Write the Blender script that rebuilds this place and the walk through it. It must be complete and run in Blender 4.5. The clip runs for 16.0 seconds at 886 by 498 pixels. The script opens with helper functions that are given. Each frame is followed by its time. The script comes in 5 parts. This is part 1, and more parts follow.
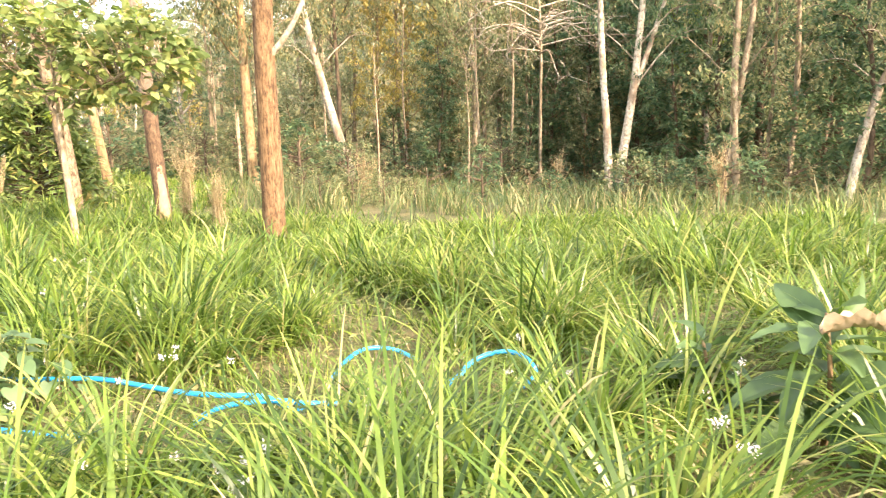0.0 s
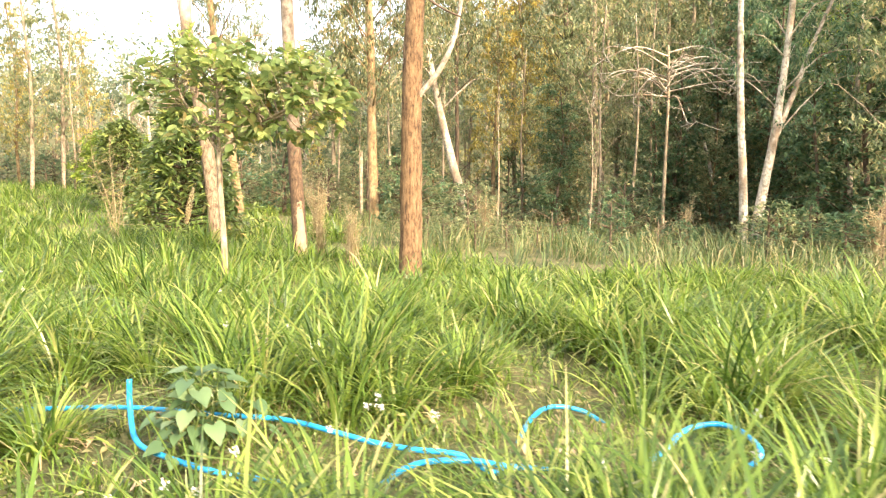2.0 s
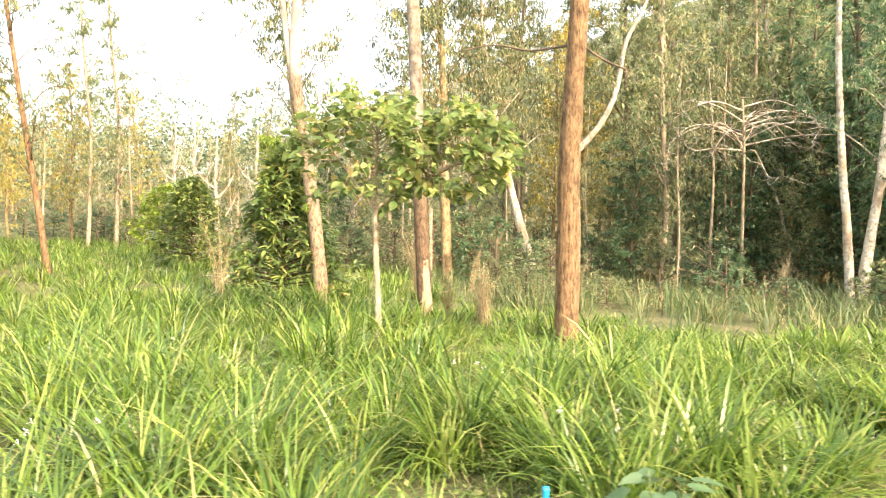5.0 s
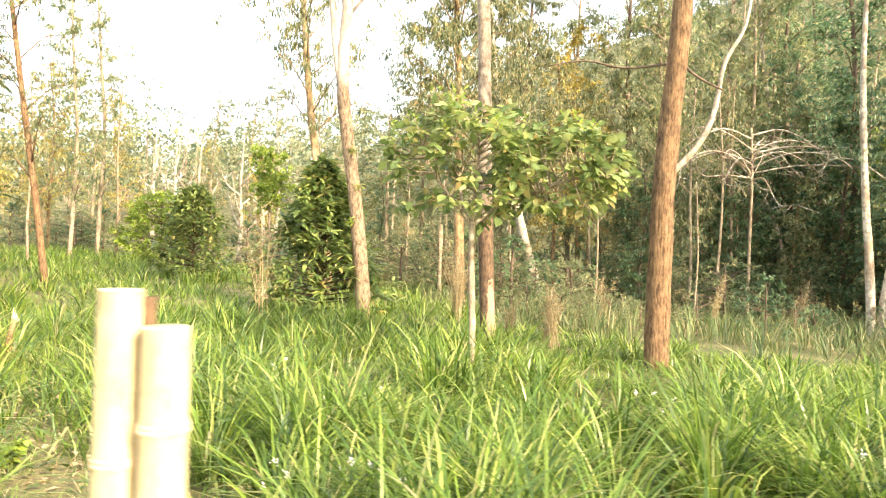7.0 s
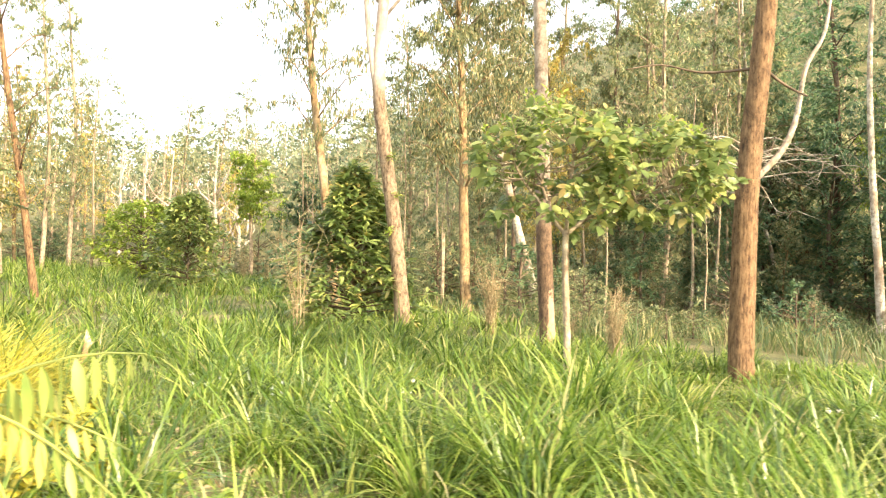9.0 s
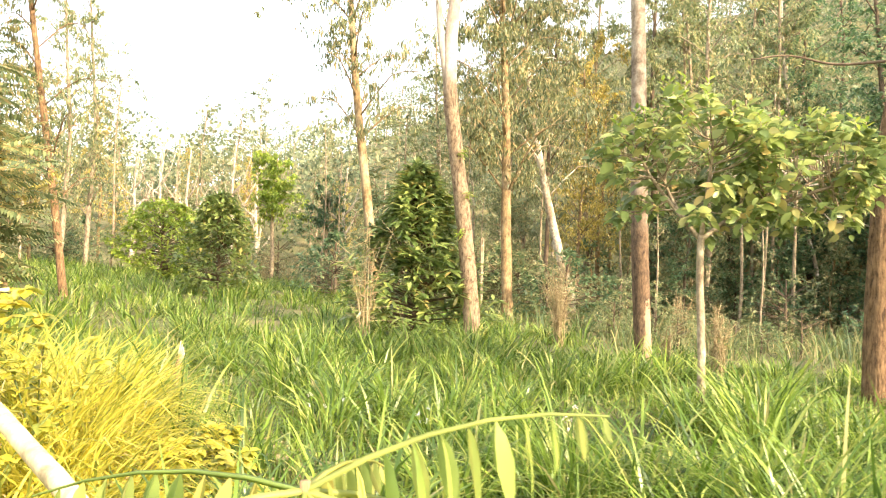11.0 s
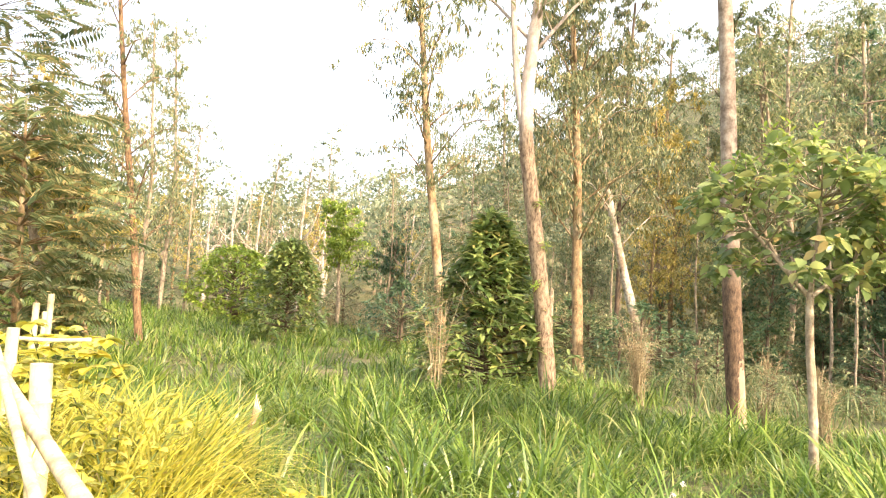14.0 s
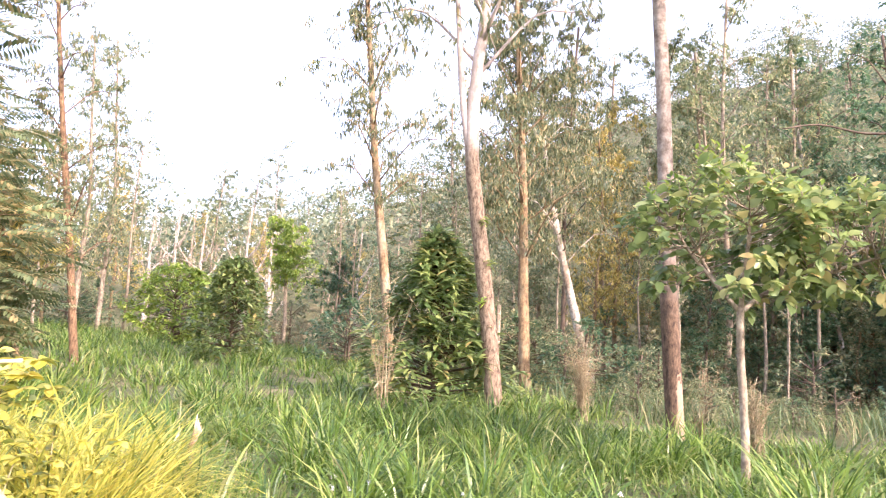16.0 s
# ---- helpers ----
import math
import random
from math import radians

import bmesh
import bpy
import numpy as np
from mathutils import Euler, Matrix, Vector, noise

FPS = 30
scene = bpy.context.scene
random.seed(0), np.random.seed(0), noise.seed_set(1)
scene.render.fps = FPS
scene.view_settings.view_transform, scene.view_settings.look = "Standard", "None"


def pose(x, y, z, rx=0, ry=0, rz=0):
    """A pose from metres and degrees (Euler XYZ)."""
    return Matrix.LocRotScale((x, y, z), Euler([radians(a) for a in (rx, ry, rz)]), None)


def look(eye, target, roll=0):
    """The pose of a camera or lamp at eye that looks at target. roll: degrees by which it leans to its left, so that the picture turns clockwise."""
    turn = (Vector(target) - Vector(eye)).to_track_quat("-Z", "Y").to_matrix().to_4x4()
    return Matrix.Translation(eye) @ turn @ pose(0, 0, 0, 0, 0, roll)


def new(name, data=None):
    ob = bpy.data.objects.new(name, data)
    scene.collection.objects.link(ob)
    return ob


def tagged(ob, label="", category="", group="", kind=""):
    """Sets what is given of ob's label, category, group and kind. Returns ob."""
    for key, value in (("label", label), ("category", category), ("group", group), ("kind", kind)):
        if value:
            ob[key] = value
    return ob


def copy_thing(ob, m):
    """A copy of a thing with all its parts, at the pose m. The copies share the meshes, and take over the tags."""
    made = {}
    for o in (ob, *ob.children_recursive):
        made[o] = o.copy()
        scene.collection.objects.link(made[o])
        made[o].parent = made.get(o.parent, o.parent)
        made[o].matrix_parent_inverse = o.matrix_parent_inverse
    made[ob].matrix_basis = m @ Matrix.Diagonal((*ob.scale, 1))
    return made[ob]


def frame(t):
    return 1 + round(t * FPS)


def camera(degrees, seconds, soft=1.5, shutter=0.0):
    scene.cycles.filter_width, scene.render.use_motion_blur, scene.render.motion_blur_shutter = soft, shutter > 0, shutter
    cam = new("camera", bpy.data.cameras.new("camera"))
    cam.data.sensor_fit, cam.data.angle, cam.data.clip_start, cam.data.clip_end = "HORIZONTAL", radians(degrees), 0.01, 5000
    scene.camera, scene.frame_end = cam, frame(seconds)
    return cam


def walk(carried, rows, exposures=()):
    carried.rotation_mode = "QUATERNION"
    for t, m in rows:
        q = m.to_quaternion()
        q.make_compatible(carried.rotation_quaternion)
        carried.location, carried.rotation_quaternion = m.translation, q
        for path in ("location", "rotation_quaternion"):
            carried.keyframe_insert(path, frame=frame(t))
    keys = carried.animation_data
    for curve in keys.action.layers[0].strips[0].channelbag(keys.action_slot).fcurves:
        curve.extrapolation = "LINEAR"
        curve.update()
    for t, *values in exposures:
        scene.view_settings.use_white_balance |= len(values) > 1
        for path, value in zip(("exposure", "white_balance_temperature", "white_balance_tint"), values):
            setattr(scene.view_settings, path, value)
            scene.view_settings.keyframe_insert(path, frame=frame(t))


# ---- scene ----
cam = camera(66.0, 16.0, soft=1.15, shutter=0.45)
PATH = [
    (0, (0.095, 0.187, 1.367), (0.154, 2.161, 1.048), -1.58),
    (0.5, (0.057, 0.213, 1.382), (0.040, 2.189, 1.074), -1.09),
    (1, (-0.018, 0.237, 1.396), (-0.146, 2.213, 1.116), -0.50),
    (1.5, (-0.249, 0.336, 1.396), (-0.441, 2.314, 1.172), 0.09),
    (2, (-0.477, 0.418, 1.379), (-0.701, 2.396, 1.185), 0.23),
    (2.5, (-0.802, 0.572, 1.390), (-1.033, 2.552, 1.238), 0.28),
    (3, (-1.110, 0.563, 1.393), (-1.346, 2.545, 1.276), 0.23),
    (3.5, (-1.448, 0.537, 1.408), (-1.695, 2.518, 1.294), 0.17),
    (4, (-1.795, 0.616, 1.427), (-2.046, 2.598, 1.333), 0.22),
    (4.5, (-2.143, 0.702, 1.421), (-2.398, 2.685, 1.359), 0.13),
    (5, (-2.510, 0.731, 1.423), (-2.769, 2.714, 1.388), 0.04),
    (5.2, (-2.649, 0.761, 1.418), (-2.909, 2.743, 1.385), -0.04),
    (7.3, (-4.548, 0.976, 1.396), (-4.643, 2.973, 1.429), 1.67),
    (7.5, (-4.727, 0.983, 1.379), (-4.791, 2.981, 1.421), 1.46),
    (8, (-5.145, 0.998, 1.375), (-5.164, 2.997, 1.423), 1.22),
    (8.5, (-5.486, 1.184, 1.395), (-5.491, 3.183, 1.440), 1.03),
    (9, (-5.916, 1.325, 1.403), (-5.911, 3.325, 1.448), 1.08),
    (9.5, (-6.357, 1.475, 1.416), (-6.344, 3.474, 1.462), 1.08),
    (9.7, (-6.529, 1.561, 1.430), (-6.511, 3.560, 1.475), 1.15),
    (11.8, (-7.369, 2.408, 1.348), (-7.366, 4.406, 1.429), 2.18),
    (12, (-7.411, 2.435, 1.360), (-7.407, 4.433, 1.446), 1.96),
    (12.5, (-7.445, 2.478, 1.391), (-7.478, 4.475, 1.482), 2.05),
    (13, (-7.450, 2.491, 1.424), (-7.552, 4.485, 1.546), 2.57),
    (13.5, (-7.429, 2.480, 1.426), (-7.591, 4.466, 1.591), 2.97),
    (14, (-7.401, 2.466, 1.422), (-7.574, 4.449, 1.615), 3.08),
    (14.5, (-7.387, 2.433, 1.414), (-7.553, 4.414, 1.631), 3.15),
    (15, (-7.374, 2.419, 1.416), (-7.514, 4.401, 1.647), 3.07),
    (15.5, (-7.366, 2.400, 1.406), (-7.450, 4.383, 1.650), 2.85),
    (16, (-7.356, 2.401, 1.414), (-7.383, 4.385, 1.666), 2.54),
]
EXPOSURES = [(0.0, 1.55, 6450, 16), (1.3, 1.45, 6450, 13), (2.5, 1.38, 6480, 11), (5.0, 1.42, 6480, 9), (7.5, 1.38, 6500, 9), (9.5, 1.37, 6700, 9), (13.1, 1.42, 6650, 9), (13.8, 1.26, 6450, 13), (14.5, 1.20, 6250, 17), (16.0, 1.17, 5450, 29)]
walk(cam, [(t, look(eye, target, roll)) for t, eye, target, roll in PATH], EXPOSURES)

# ---- light ----
SUN_AZ, SUN_EL = 134.0, 31.0
world = bpy.data.worlds.new("evening_sky")
scene.world = world
world.use_nodes = True
wn = world.node_tree
sky = wn.nodes.new("ShaderNodeTexSky")
sky.sky_type = "NISHITA"
sky.sun_disc = False
sky.sun_elevation = radians(SUN_EL)
sky.sun_rotation = radians(SUN_AZ)
sky.dust_density = 4.0
sky.air_density = 1.2
wn.nodes["Background"].inputs["Strength"].default_value = 0.15
wn.links.new(sky.outputs[0], wn.nodes["Background"].inputs["Color"])
# a thin bright veil of cloud over the clear sky
veil = wn.nodes.new("ShaderNodeBackground")
veil.inputs["Color"].default_value, veil.inputs["Strength"].default_value = (1.0, 0.95, 0.84, 1), 0.55
both = wn.nodes.new("ShaderNodeAddShader")
wn.links.new(wn.nodes["Background"].outputs[0], both.inputs[0])
wn.links.new(veil.outputs[0], both.inputs[1])
wn.links.new(both.outputs[0], wn.nodes["World Output"].inputs["Surface"])
sun_data = bpy.data.lights.new("sun", "SUN")
sun_data.energy, sun_data.angle, sun_data.color = 4.5, radians(1.0), (1.0, 0.82, 0.58)
sun = new("sun", sun_data)
az, el = radians(SUN_AZ), radians(SUN_EL)
sun_dir = Vector((math.sin(az) * math.cos(el), math.cos(az) * math.cos(el), math.sin(el)))
sun.matrix_world = look(sun_dir * 60, (0, 0, 0))


# ---- materials ----
def node_mat(name):
    m = bpy.data.materials.new(name)
    m.use_nodes = True
    nt = m.node_tree
    return m, nt, nt.nodes["Principled BSDF"]


def ramp(nt, fac, stops):
    r = nt.nodes.new("ShaderNodeValToRGB")
    while len(r.color_ramp.elements) < len(stops):
        r.color_ramp.elements.new(0.5)
    for e, (p, c) in zip(r.color_ramp.elements, stops):
        e.position, e.color = p, (*c, 1)
    nt.links.new(fac, r.inputs["Fac"])
    return r.outputs["Color"]


def noise_tex(nt, scale, detail=4, stretch=(1, 1, 1), rough=0.6):
    co = nt.nodes.new("ShaderNodeTexCoord")
    mp = nt.nodes.new("ShaderNodeMapping")
    mp.inputs["Scale"].default_value = stretch
    n = nt.nodes.new("ShaderNodeTexNoise")
    n.inputs["Scale"].default_value, n.inputs["Detail"].default_value, n.inputs["Roughness"].default_value = scale, detail, rough
    nt.links.new(co.outputs["Object"], mp.inputs["Vector"])
    nt.links.new(mp.outputs["Vector"], n.inputs["Vector"])
    return n.outputs["Fac"]


def mix(nt, fac, a, b, mode="MIX"):
    n = nt.nodes.new("ShaderNodeMix")
    n.data_type, n.blend_type = "RGBA", mode
    for sock, v in ((n.inputs["Factor"], fac), (n.inputs[6], a), (n.inputs[7], b)):
        if isinstance(v, bpy.types.NodeSocket):
            nt.links.new(v, sock)
        else:
            sock.default_value = v if isinstance(v, (int, float)) else (*v, 1)
    return n.outputs[2]


def bump(nt, bsdf, height, strength, distance):
    b = nt.nodes.new("ShaderNodeBump")
    b.inputs["Strength"].default_value, b.inputs["Distance"].default_value = strength, distance
    nt.links.new(height, b.inputs["Height"])
    nt.links.new(b.outputs["Normal"], bsdf.inputs["Normal"])


def leaf_mat(name, stops, patch=0.5, rough=0.5, trans=0.35, tint=(1, 1, 1)):
    """Foliage: every leaf its own shade, patches of older growth, light through the blade."""
    m, nt, b = node_mat(name)
    geo = nt.nodes.new("ShaderNodeNewGeometry")
    col = ramp(nt, geo.outputs["Random Per Island"], stops)
    big = noise_tex(nt, patch, 3)
    dark = ramp(nt, big, [(0.3, (0.55, 0.6, 0.6)), (0.7, (1.35, 1.25, 1.1))])
    col = mix(nt, 1.0, col, dark, "MULTIPLY")
    nt.links.new(col, b.inputs["Base Color"])
    b.inputs["Roughness"].default_value = rough
    t = nt.nodes.new("ShaderNodeBsdfTranslucent")
    light = mix(nt, 1.0, col, tuple(1.5 * c for c in tint), "MULTIPLY")
    nt.links.new(light, t.inputs["Color"])
    mx = nt.nodes.new("ShaderNodeMixShader")
    mx.inputs[0].default_value = trans
    nt.links.new(b.outputs[0], mx.inputs[1])
    nt.links.new(t.outputs[0], mx.inputs[2])
    nt.links.new(mx.outputs[0], nt.nodes["Material Output"].inputs["Surface"])
    return m


def bark_mat(name, stops, scale=14, stretch=(1, 1, 0.16), depth=0.02, patch=None, rough=0.9):
    m, nt, b = node_mat(name)
    fine = noise_tex(nt, scale, 6, stretch, 0.7)
    col = ramp(nt, fine, stops)
    if patch:
        spots = ramp(nt, noise_tex(nt, 1.7, 5, (1, 1, 0.5), 0.65), [(0.48, (0, 0, 0)), (0.6, (1, 1, 1))])
        col = mix(nt, spots, col, patch)
    blot = ramp(nt, noise_tex(nt, 7.0, 9, (1, 1, 0.7), 0.75), [(0.36, (0.5, 0.48, 0.46)), (0.52, (1.0, 1.0, 1.0)), (0.68, (1.3, 1.3, 1.3))])
    col = mix(nt, 1.0, col, blot, "MULTIPLY")
    nt.links.new(col, b.inputs["Base Color"])
    b.inputs["Roughness"].default_value = rough
    bump(nt, b, fine, 0.9, depth)
    return m


GRASS = leaf_mat("grass_blade", [(0, (0.042, 0.085, 0.016)), (0.35, (0.112, 0.195, 0.03)), (0.75, (0.226, 0.312, 0.058)), (0.95, (0.345, 0.375, 0.115)), (1, (0.46, 0.40, 0.21))], 2.6, 0.36, 0.36)
# Green growth in direct sun: the sunlight is painted in as yellow.
GRASS_SUN = leaf_mat("painted_sunlit_grass_blade", [(0, (0.18, 0.22, 0.04)), (0.45, (0.46, 0.43, 0.05)), (1, (0.68, 0.6, 0.14))], 2.0, 0.5, 0.4)
HERB = leaf_mat("low_herb", [(0, (0.06, 0.10, 0.025)), (0.6, (0.16, 0.21, 0.055)), (1, (0.36, 0.31, 0.15))], 1.6, 0.6, 0.3)
BROAD = leaf_mat("broad_leaf", [(0, (0.11, 0.165, 0.055)), (0.5, (0.215, 0.285, 0.10)), (0.88, (0.37, 0.41, 0.16)), (1, (0.54, 0.40, 0.18))], 2.5, 0.4, 0.4)
DARK = leaf_mat("dark_glossy_leaf", [(0, (0.085, 0.14, 0.045)), (0.55, (0.185, 0.255, 0.08)), (0.9, (0.34, 0.39, 0.13)), (1, (0.48, 0.37, 0.14))], 2.5, 0.28, 0.32)
BRIGHT = leaf_mat("bright_leaf", [(0, (0.16, 0.25, 0.04)), (0.6, (0.28, 0.38, 0.06)), (1, (0.42, 0.46, 0.1))], 1.6, 0.5, 0.35)
GUM = leaf_mat("gum_leaf", [(0, (0.09, 0.12, 0.065)), (0.45, (0.17, 0.20, 0.10)), (0.8, (0.28, 0.28, 0.14)), (1, (0.46, 0.34, 0.18))], 0.7, 0.45, 0.4)
# Gum leaves with low warm sunlight baked into a golden base colour.
GUM_SUNLIT = leaf_mat("painted_sunlit_leaf", [(0, (0.28, 0.26, 0.07)), (0.6, (0.45, 0.38, 0.11)), (1, (0.58, 0.45, 0.16))], 0.8, 0.5, 0.4)
FOREST = leaf_mat("forest_leaf", [(0, (0.055, 0.11, 0.064)), (0.5, (0.105, 0.19, 0.10)), (0.87, (0.19, 0.27, 0.13)), (1, (0.34, 0.30, 0.18))], 0.4, 0.42, 0.42)
OLIVE = leaf_mat("olive_leaf", [(0, (0.115, 0.155, 0.085)), (0.45, (0.215, 0.26, 0.135)), (0.8, (0.33, 0.345, 0.18)), (1, (0.5, 0.42, 0.24))], 0.45, 0.42, 0.45)
COARSE = leaf_mat("coarse_dark_leaf", [(0, (0.05, 0.095, 0.035)), (0.6, (0.085, 0.15, 0.05)), (1, (0.16, 0.23, 0.08))], 5.0, 0.42, 0.22)
SOFT = leaf_mat("soft_round_leaf", [(0, (0.09, 0.16, 0.07)), (0.6, (0.15, 0.24, 0.11)), (1, (0.24, 0.32, 0.16))], 3.0, 0.5, 0.3)
FEATHER = leaf_mat("feathery_leaf", [(0, (0.09, 0.13, 0.06)), (0.6, (0.19, 0.23, 0.10)), (1, (0.40, 0.31, 0.15))], 0.9, 0.5, 0.35)
# Greyed, paler leaf colour that carries the haze of distance.
HILL = leaf_mat("hazed_hill_leaf", [(0, (0.10, 0.14, 0.09)), (0.5, (0.19, 0.23, 0.14)), (0.85, (0.29, 0.30, 0.18)), (1, (0.42, 0.37, 0.24))], 0.08, 0.6, 0.35)
SCRUB = leaf_mat("scrub_stalk", [(0, (0.07, 0.11, 0.045)), (0.5, (0.135, 0.19, 0.068)), (0.8, (0.235, 0.24, 0.105)), (1, (0.42, 0.35, 0.21))], 0.8, 0.6, 0.3)
DRY = leaf_mat("dry_stalk", [(0, (0.26, 0.19, 0.11)), (0.6, (0.42, 0.33, 0.19)), (1, (0.58, 0.49, 0.32))], 1.0, 0.8, 0.15)
FROND = leaf_mat("frond_leaflet", [(0, (0.20, 0.30, 0.08)), (0.6, (0.38, 0.42, 0.13)), (1, (0.6, 0.5, 0.16))], 3.0, 0.45, 0.4)
PETAL = leaf_mat("white_petal", [(0, (0.72, 0.68, 0.8)), (1, (0.85, 0.84, 0.86))], 1.0, 0.6, 0.3)
BARK_RED = bark_mat("fissured_orange_bark", [(0.36, (0.06, 0.03, 0.014)), (0.47, (0.20, 0.115, 0.055)), (0.7, (0.37, 0.23, 0.12))], 34, (1, 1, 0.2), 0.05)
BARK_PALE = bark_mat("pale_smooth_bark", [(0.36, (0.17, 0.125, 0.08)), (0.52, (0.36, 0.28, 0.19)), (0.72, (0.50, 0.42, 0.31))], 16, (1, 1, 0.6), 0.012, (0.29, 0.22, 0.14))
BARK_TAN = bark_mat("tan_bark", [(0.36, (0.11, 0.065, 0.03)), (0.52, (0.28, 0.18, 0.085)), (0.75, (0.42, 0.30, 0.15))], 14, (1, 1, 0.4), 0.015, (0.35, 0.27, 0.16))
BARK_WHITE = bark_mat("white_mottled_bark", [(0.36, (0.20, 0.155, 0.11)), (0.5, (0.50, 0.44, 0.35)), (0.8, (0.66, 0.60, 0.5))], 13, (1, 1, 0.8), 0.012, (0.30, 0.22, 0.15))
BARK_DARK = bark_mat("dark_bark", [(0.3, (0.07, 0.05, 0.035)), (0.6, (0.16, 0.11, 0.07)), (0.8, (0.24, 0.18, 0.12))], 12, (1, 1, 0.25), 0.015)


def math_node(nt, op, a, c, d=0.0):
    n = nt.nodes.new("ShaderNodeMath")
    n.operation = op
    for sock, v in zip(n.inputs, (a, c, d)):
        if isinstance(v, bpy.types.NodeSocket):
            nt.links.new(v, sock)
        else:
            sock.default_value = v
    return n.outputs[0]


def shedding_mat(name, low, high, z0, z1, torn=False):
    """Rough old bark below, smooth young bark above; torn: a strip of bark is off near the foot."""
    m, nt, b = node_mat(name)
    fine = noise_tex(nt, 26, 8, (1, 1, 0.35), 0.75)
    smooth = noise_tex(nt, 9, 8, (1, 1, 0.8), 0.7)
    co = nt.nodes.new("ShaderNodeTexCoord")
    xyz = nt.nodes.new("ShaderNodeSeparateXYZ")
    nt.links.new(co.outputs["Object"], xyz.inputs[0])
    wave = math_node(nt, "MULTIPLY_ADD", noise_tex(nt, 2.5, 4), 1.6, -0.8)
    level = math_node(nt, "ADD", xyz.outputs["Z"], wave)
    fade = nt.nodes.new("ShaderNodeMapRange")
    fade.inputs["From Min"].default_value, fade.inputs["From Max"].default_value = z0, z1
    nt.links.new(level, fade.inputs["Value"])
    col = mix(nt, fade.outputs["Result"], ramp(nt, fine, low), ramp(nt, smooth, high))
    if torn:
        v = math_node(nt, "MULTIPLY_ADD", xyz.outputs["X"], 4.6, -0.88)
        v = math_node(nt, "MULTIPLY_ADD", xyz.outputs["Y"], -6.9, v)
        v = math_node(nt, "MULTIPLY_ADD", xyz.outputs["Z"], -0.1, v)
        v = math_node(nt, "MULTIPLY_ADD", noise_tex(nt, 5.0, 6, (1, 1, 0.4), 0.7), 0.8, v)
        below = nt.nodes.new("ShaderNodeMapRange")
        below.inputs["From Min"].default_value, below.inputs["From Max"].default_value = 1.1, 1.7
        nt.links.new(level, below.inputs["Value"])
        v = math_node(nt, "SUBTRACT", v, below.outputs["Result"])
        off = ramp(nt, v, [(0.0, (0, 0, 0)), (0.05, (1, 1, 1))])
        col = mix(nt, off, col, ramp(nt, smooth, [(0.3, (0.29, 0.175, 0.105)), (0.7, (0.48, 0.34, 0.23))]))
    nt.links.new(col, b.inputs["Base Color"])
    b.inputs["Roughness"].default_value = 0.85
    bump(nt, b, fine, 0.8, 0.02)
    return m


BARK_STRIPPED = shedding_mat("dark_flaky_bark_torn_low", [(0.38, (0.04, 0.022, 0.013)), (0.52, (0.13, 0.078, 0.044)), (0.72, (0.27, 0.175, 0.10))], [(0.38, (0.13, 0.09, 0.06)), (0.52, (0.28, 0.22, 0.165)), (0.68, (0.44, 0.38, 0.30))], 2.0, 3.2, True)
BARK_C = shedding_mat("tan_bark_smooth_above", [(0.40, (0.09, 0.055, 0.032)), (0.52, (0.26, 0.18, 0.11)), (0.70, (0.40, 0.31, 0.21))], [(0.3, (0.36, 0.27, 0.2)), (0.55, (0.50, 0.41, 0.34)), (0.75, (0.62, 0.54, 0.48))], 4.2, 5.0)
WOOD_BARE = bark_mat("bare_peeled_wood", [(0.3, (0.52, 0.36, 0.2)), (0.7, (0.74, 0.6, 0.42))], 10, (1, 1, 0.1), 0.006)
POST = bark_mat("sun_bleached_post_wood", [(0.25, (0.36, 0.27, 0.14)), (0.55, (0.62, 0.52, 0.31)), (0.85, (0.72, 0.64, 0.44))], 9, (1, 1, 0.12), 0.004, None, 0.7)
POST_CUT = bark_mat("sawn_post_end", [(0.3, (0.55, 0.4, 0.22)), (0.7, (0.75, 0.62, 0.4))], 30, (1, 1, 1), 0.003)


def soil_mat():
    m, nt, b = node_mat("field_soil")
    col = ramp(nt, noise_tex(nt, 0.9, 8), [(0.3, (0.06, 0.07, 0.025)), (0.5, (0.13, 0.125, 0.045)), (0.65, (0.22, 0.18, 0.085)), (0.8, (0.30, 0.235, 0.13))])
    fine = noise_tex(nt, 22, 6)
    col = mix(nt, 1.0, col, ramp(nt, fine, [(0.3, (0.5, 0.5, 0.5)), (0.7, (1.3, 1.3, 1.3))]), "MULTIPLY")
    nt.links.new(col, b.inputs["Base Color"])
    b.inputs["Roughness"].default_value = 0.95
    bump(nt, b, fine, 0.8, 0.05)
    return m


def plain_mat(name, c0, c1, scale, rough, depth=0.002, metal=0.0):
    m, nt, b = node_mat(name)
    n = noise_tex(nt, scale, 5)
    nt.links.new(ramp(nt, n, [(0.3, c0), (0.7, c1)]), b.inputs["Base Color"])
    b.inputs["Roughness"].default_value, b.inputs["Metallic"].default_value = rough, metal
    bump(nt, b, n, 0.4, depth)
    return m


SOIL = soil_mat()
HOSE = plain_mat("blue_hose_plastic", (0.01, 0.23, 0.55), (0.03, 0.36, 0.72), 9, 0.32)
CREAM_LEAF = plain_mat("bleached_dry_leaf", (0.36, 0.25, 0.15), (0.56, 0.44, 0.31), 14, 0.8)
DEAD_LEAF = plain_mat("dead_leaf", (0.36, 0.22, 0.12), (0.62, 0.45, 0.28), 12, 0.8)


# ---- mesh tools ----
rng = np.random.default_rng(7)


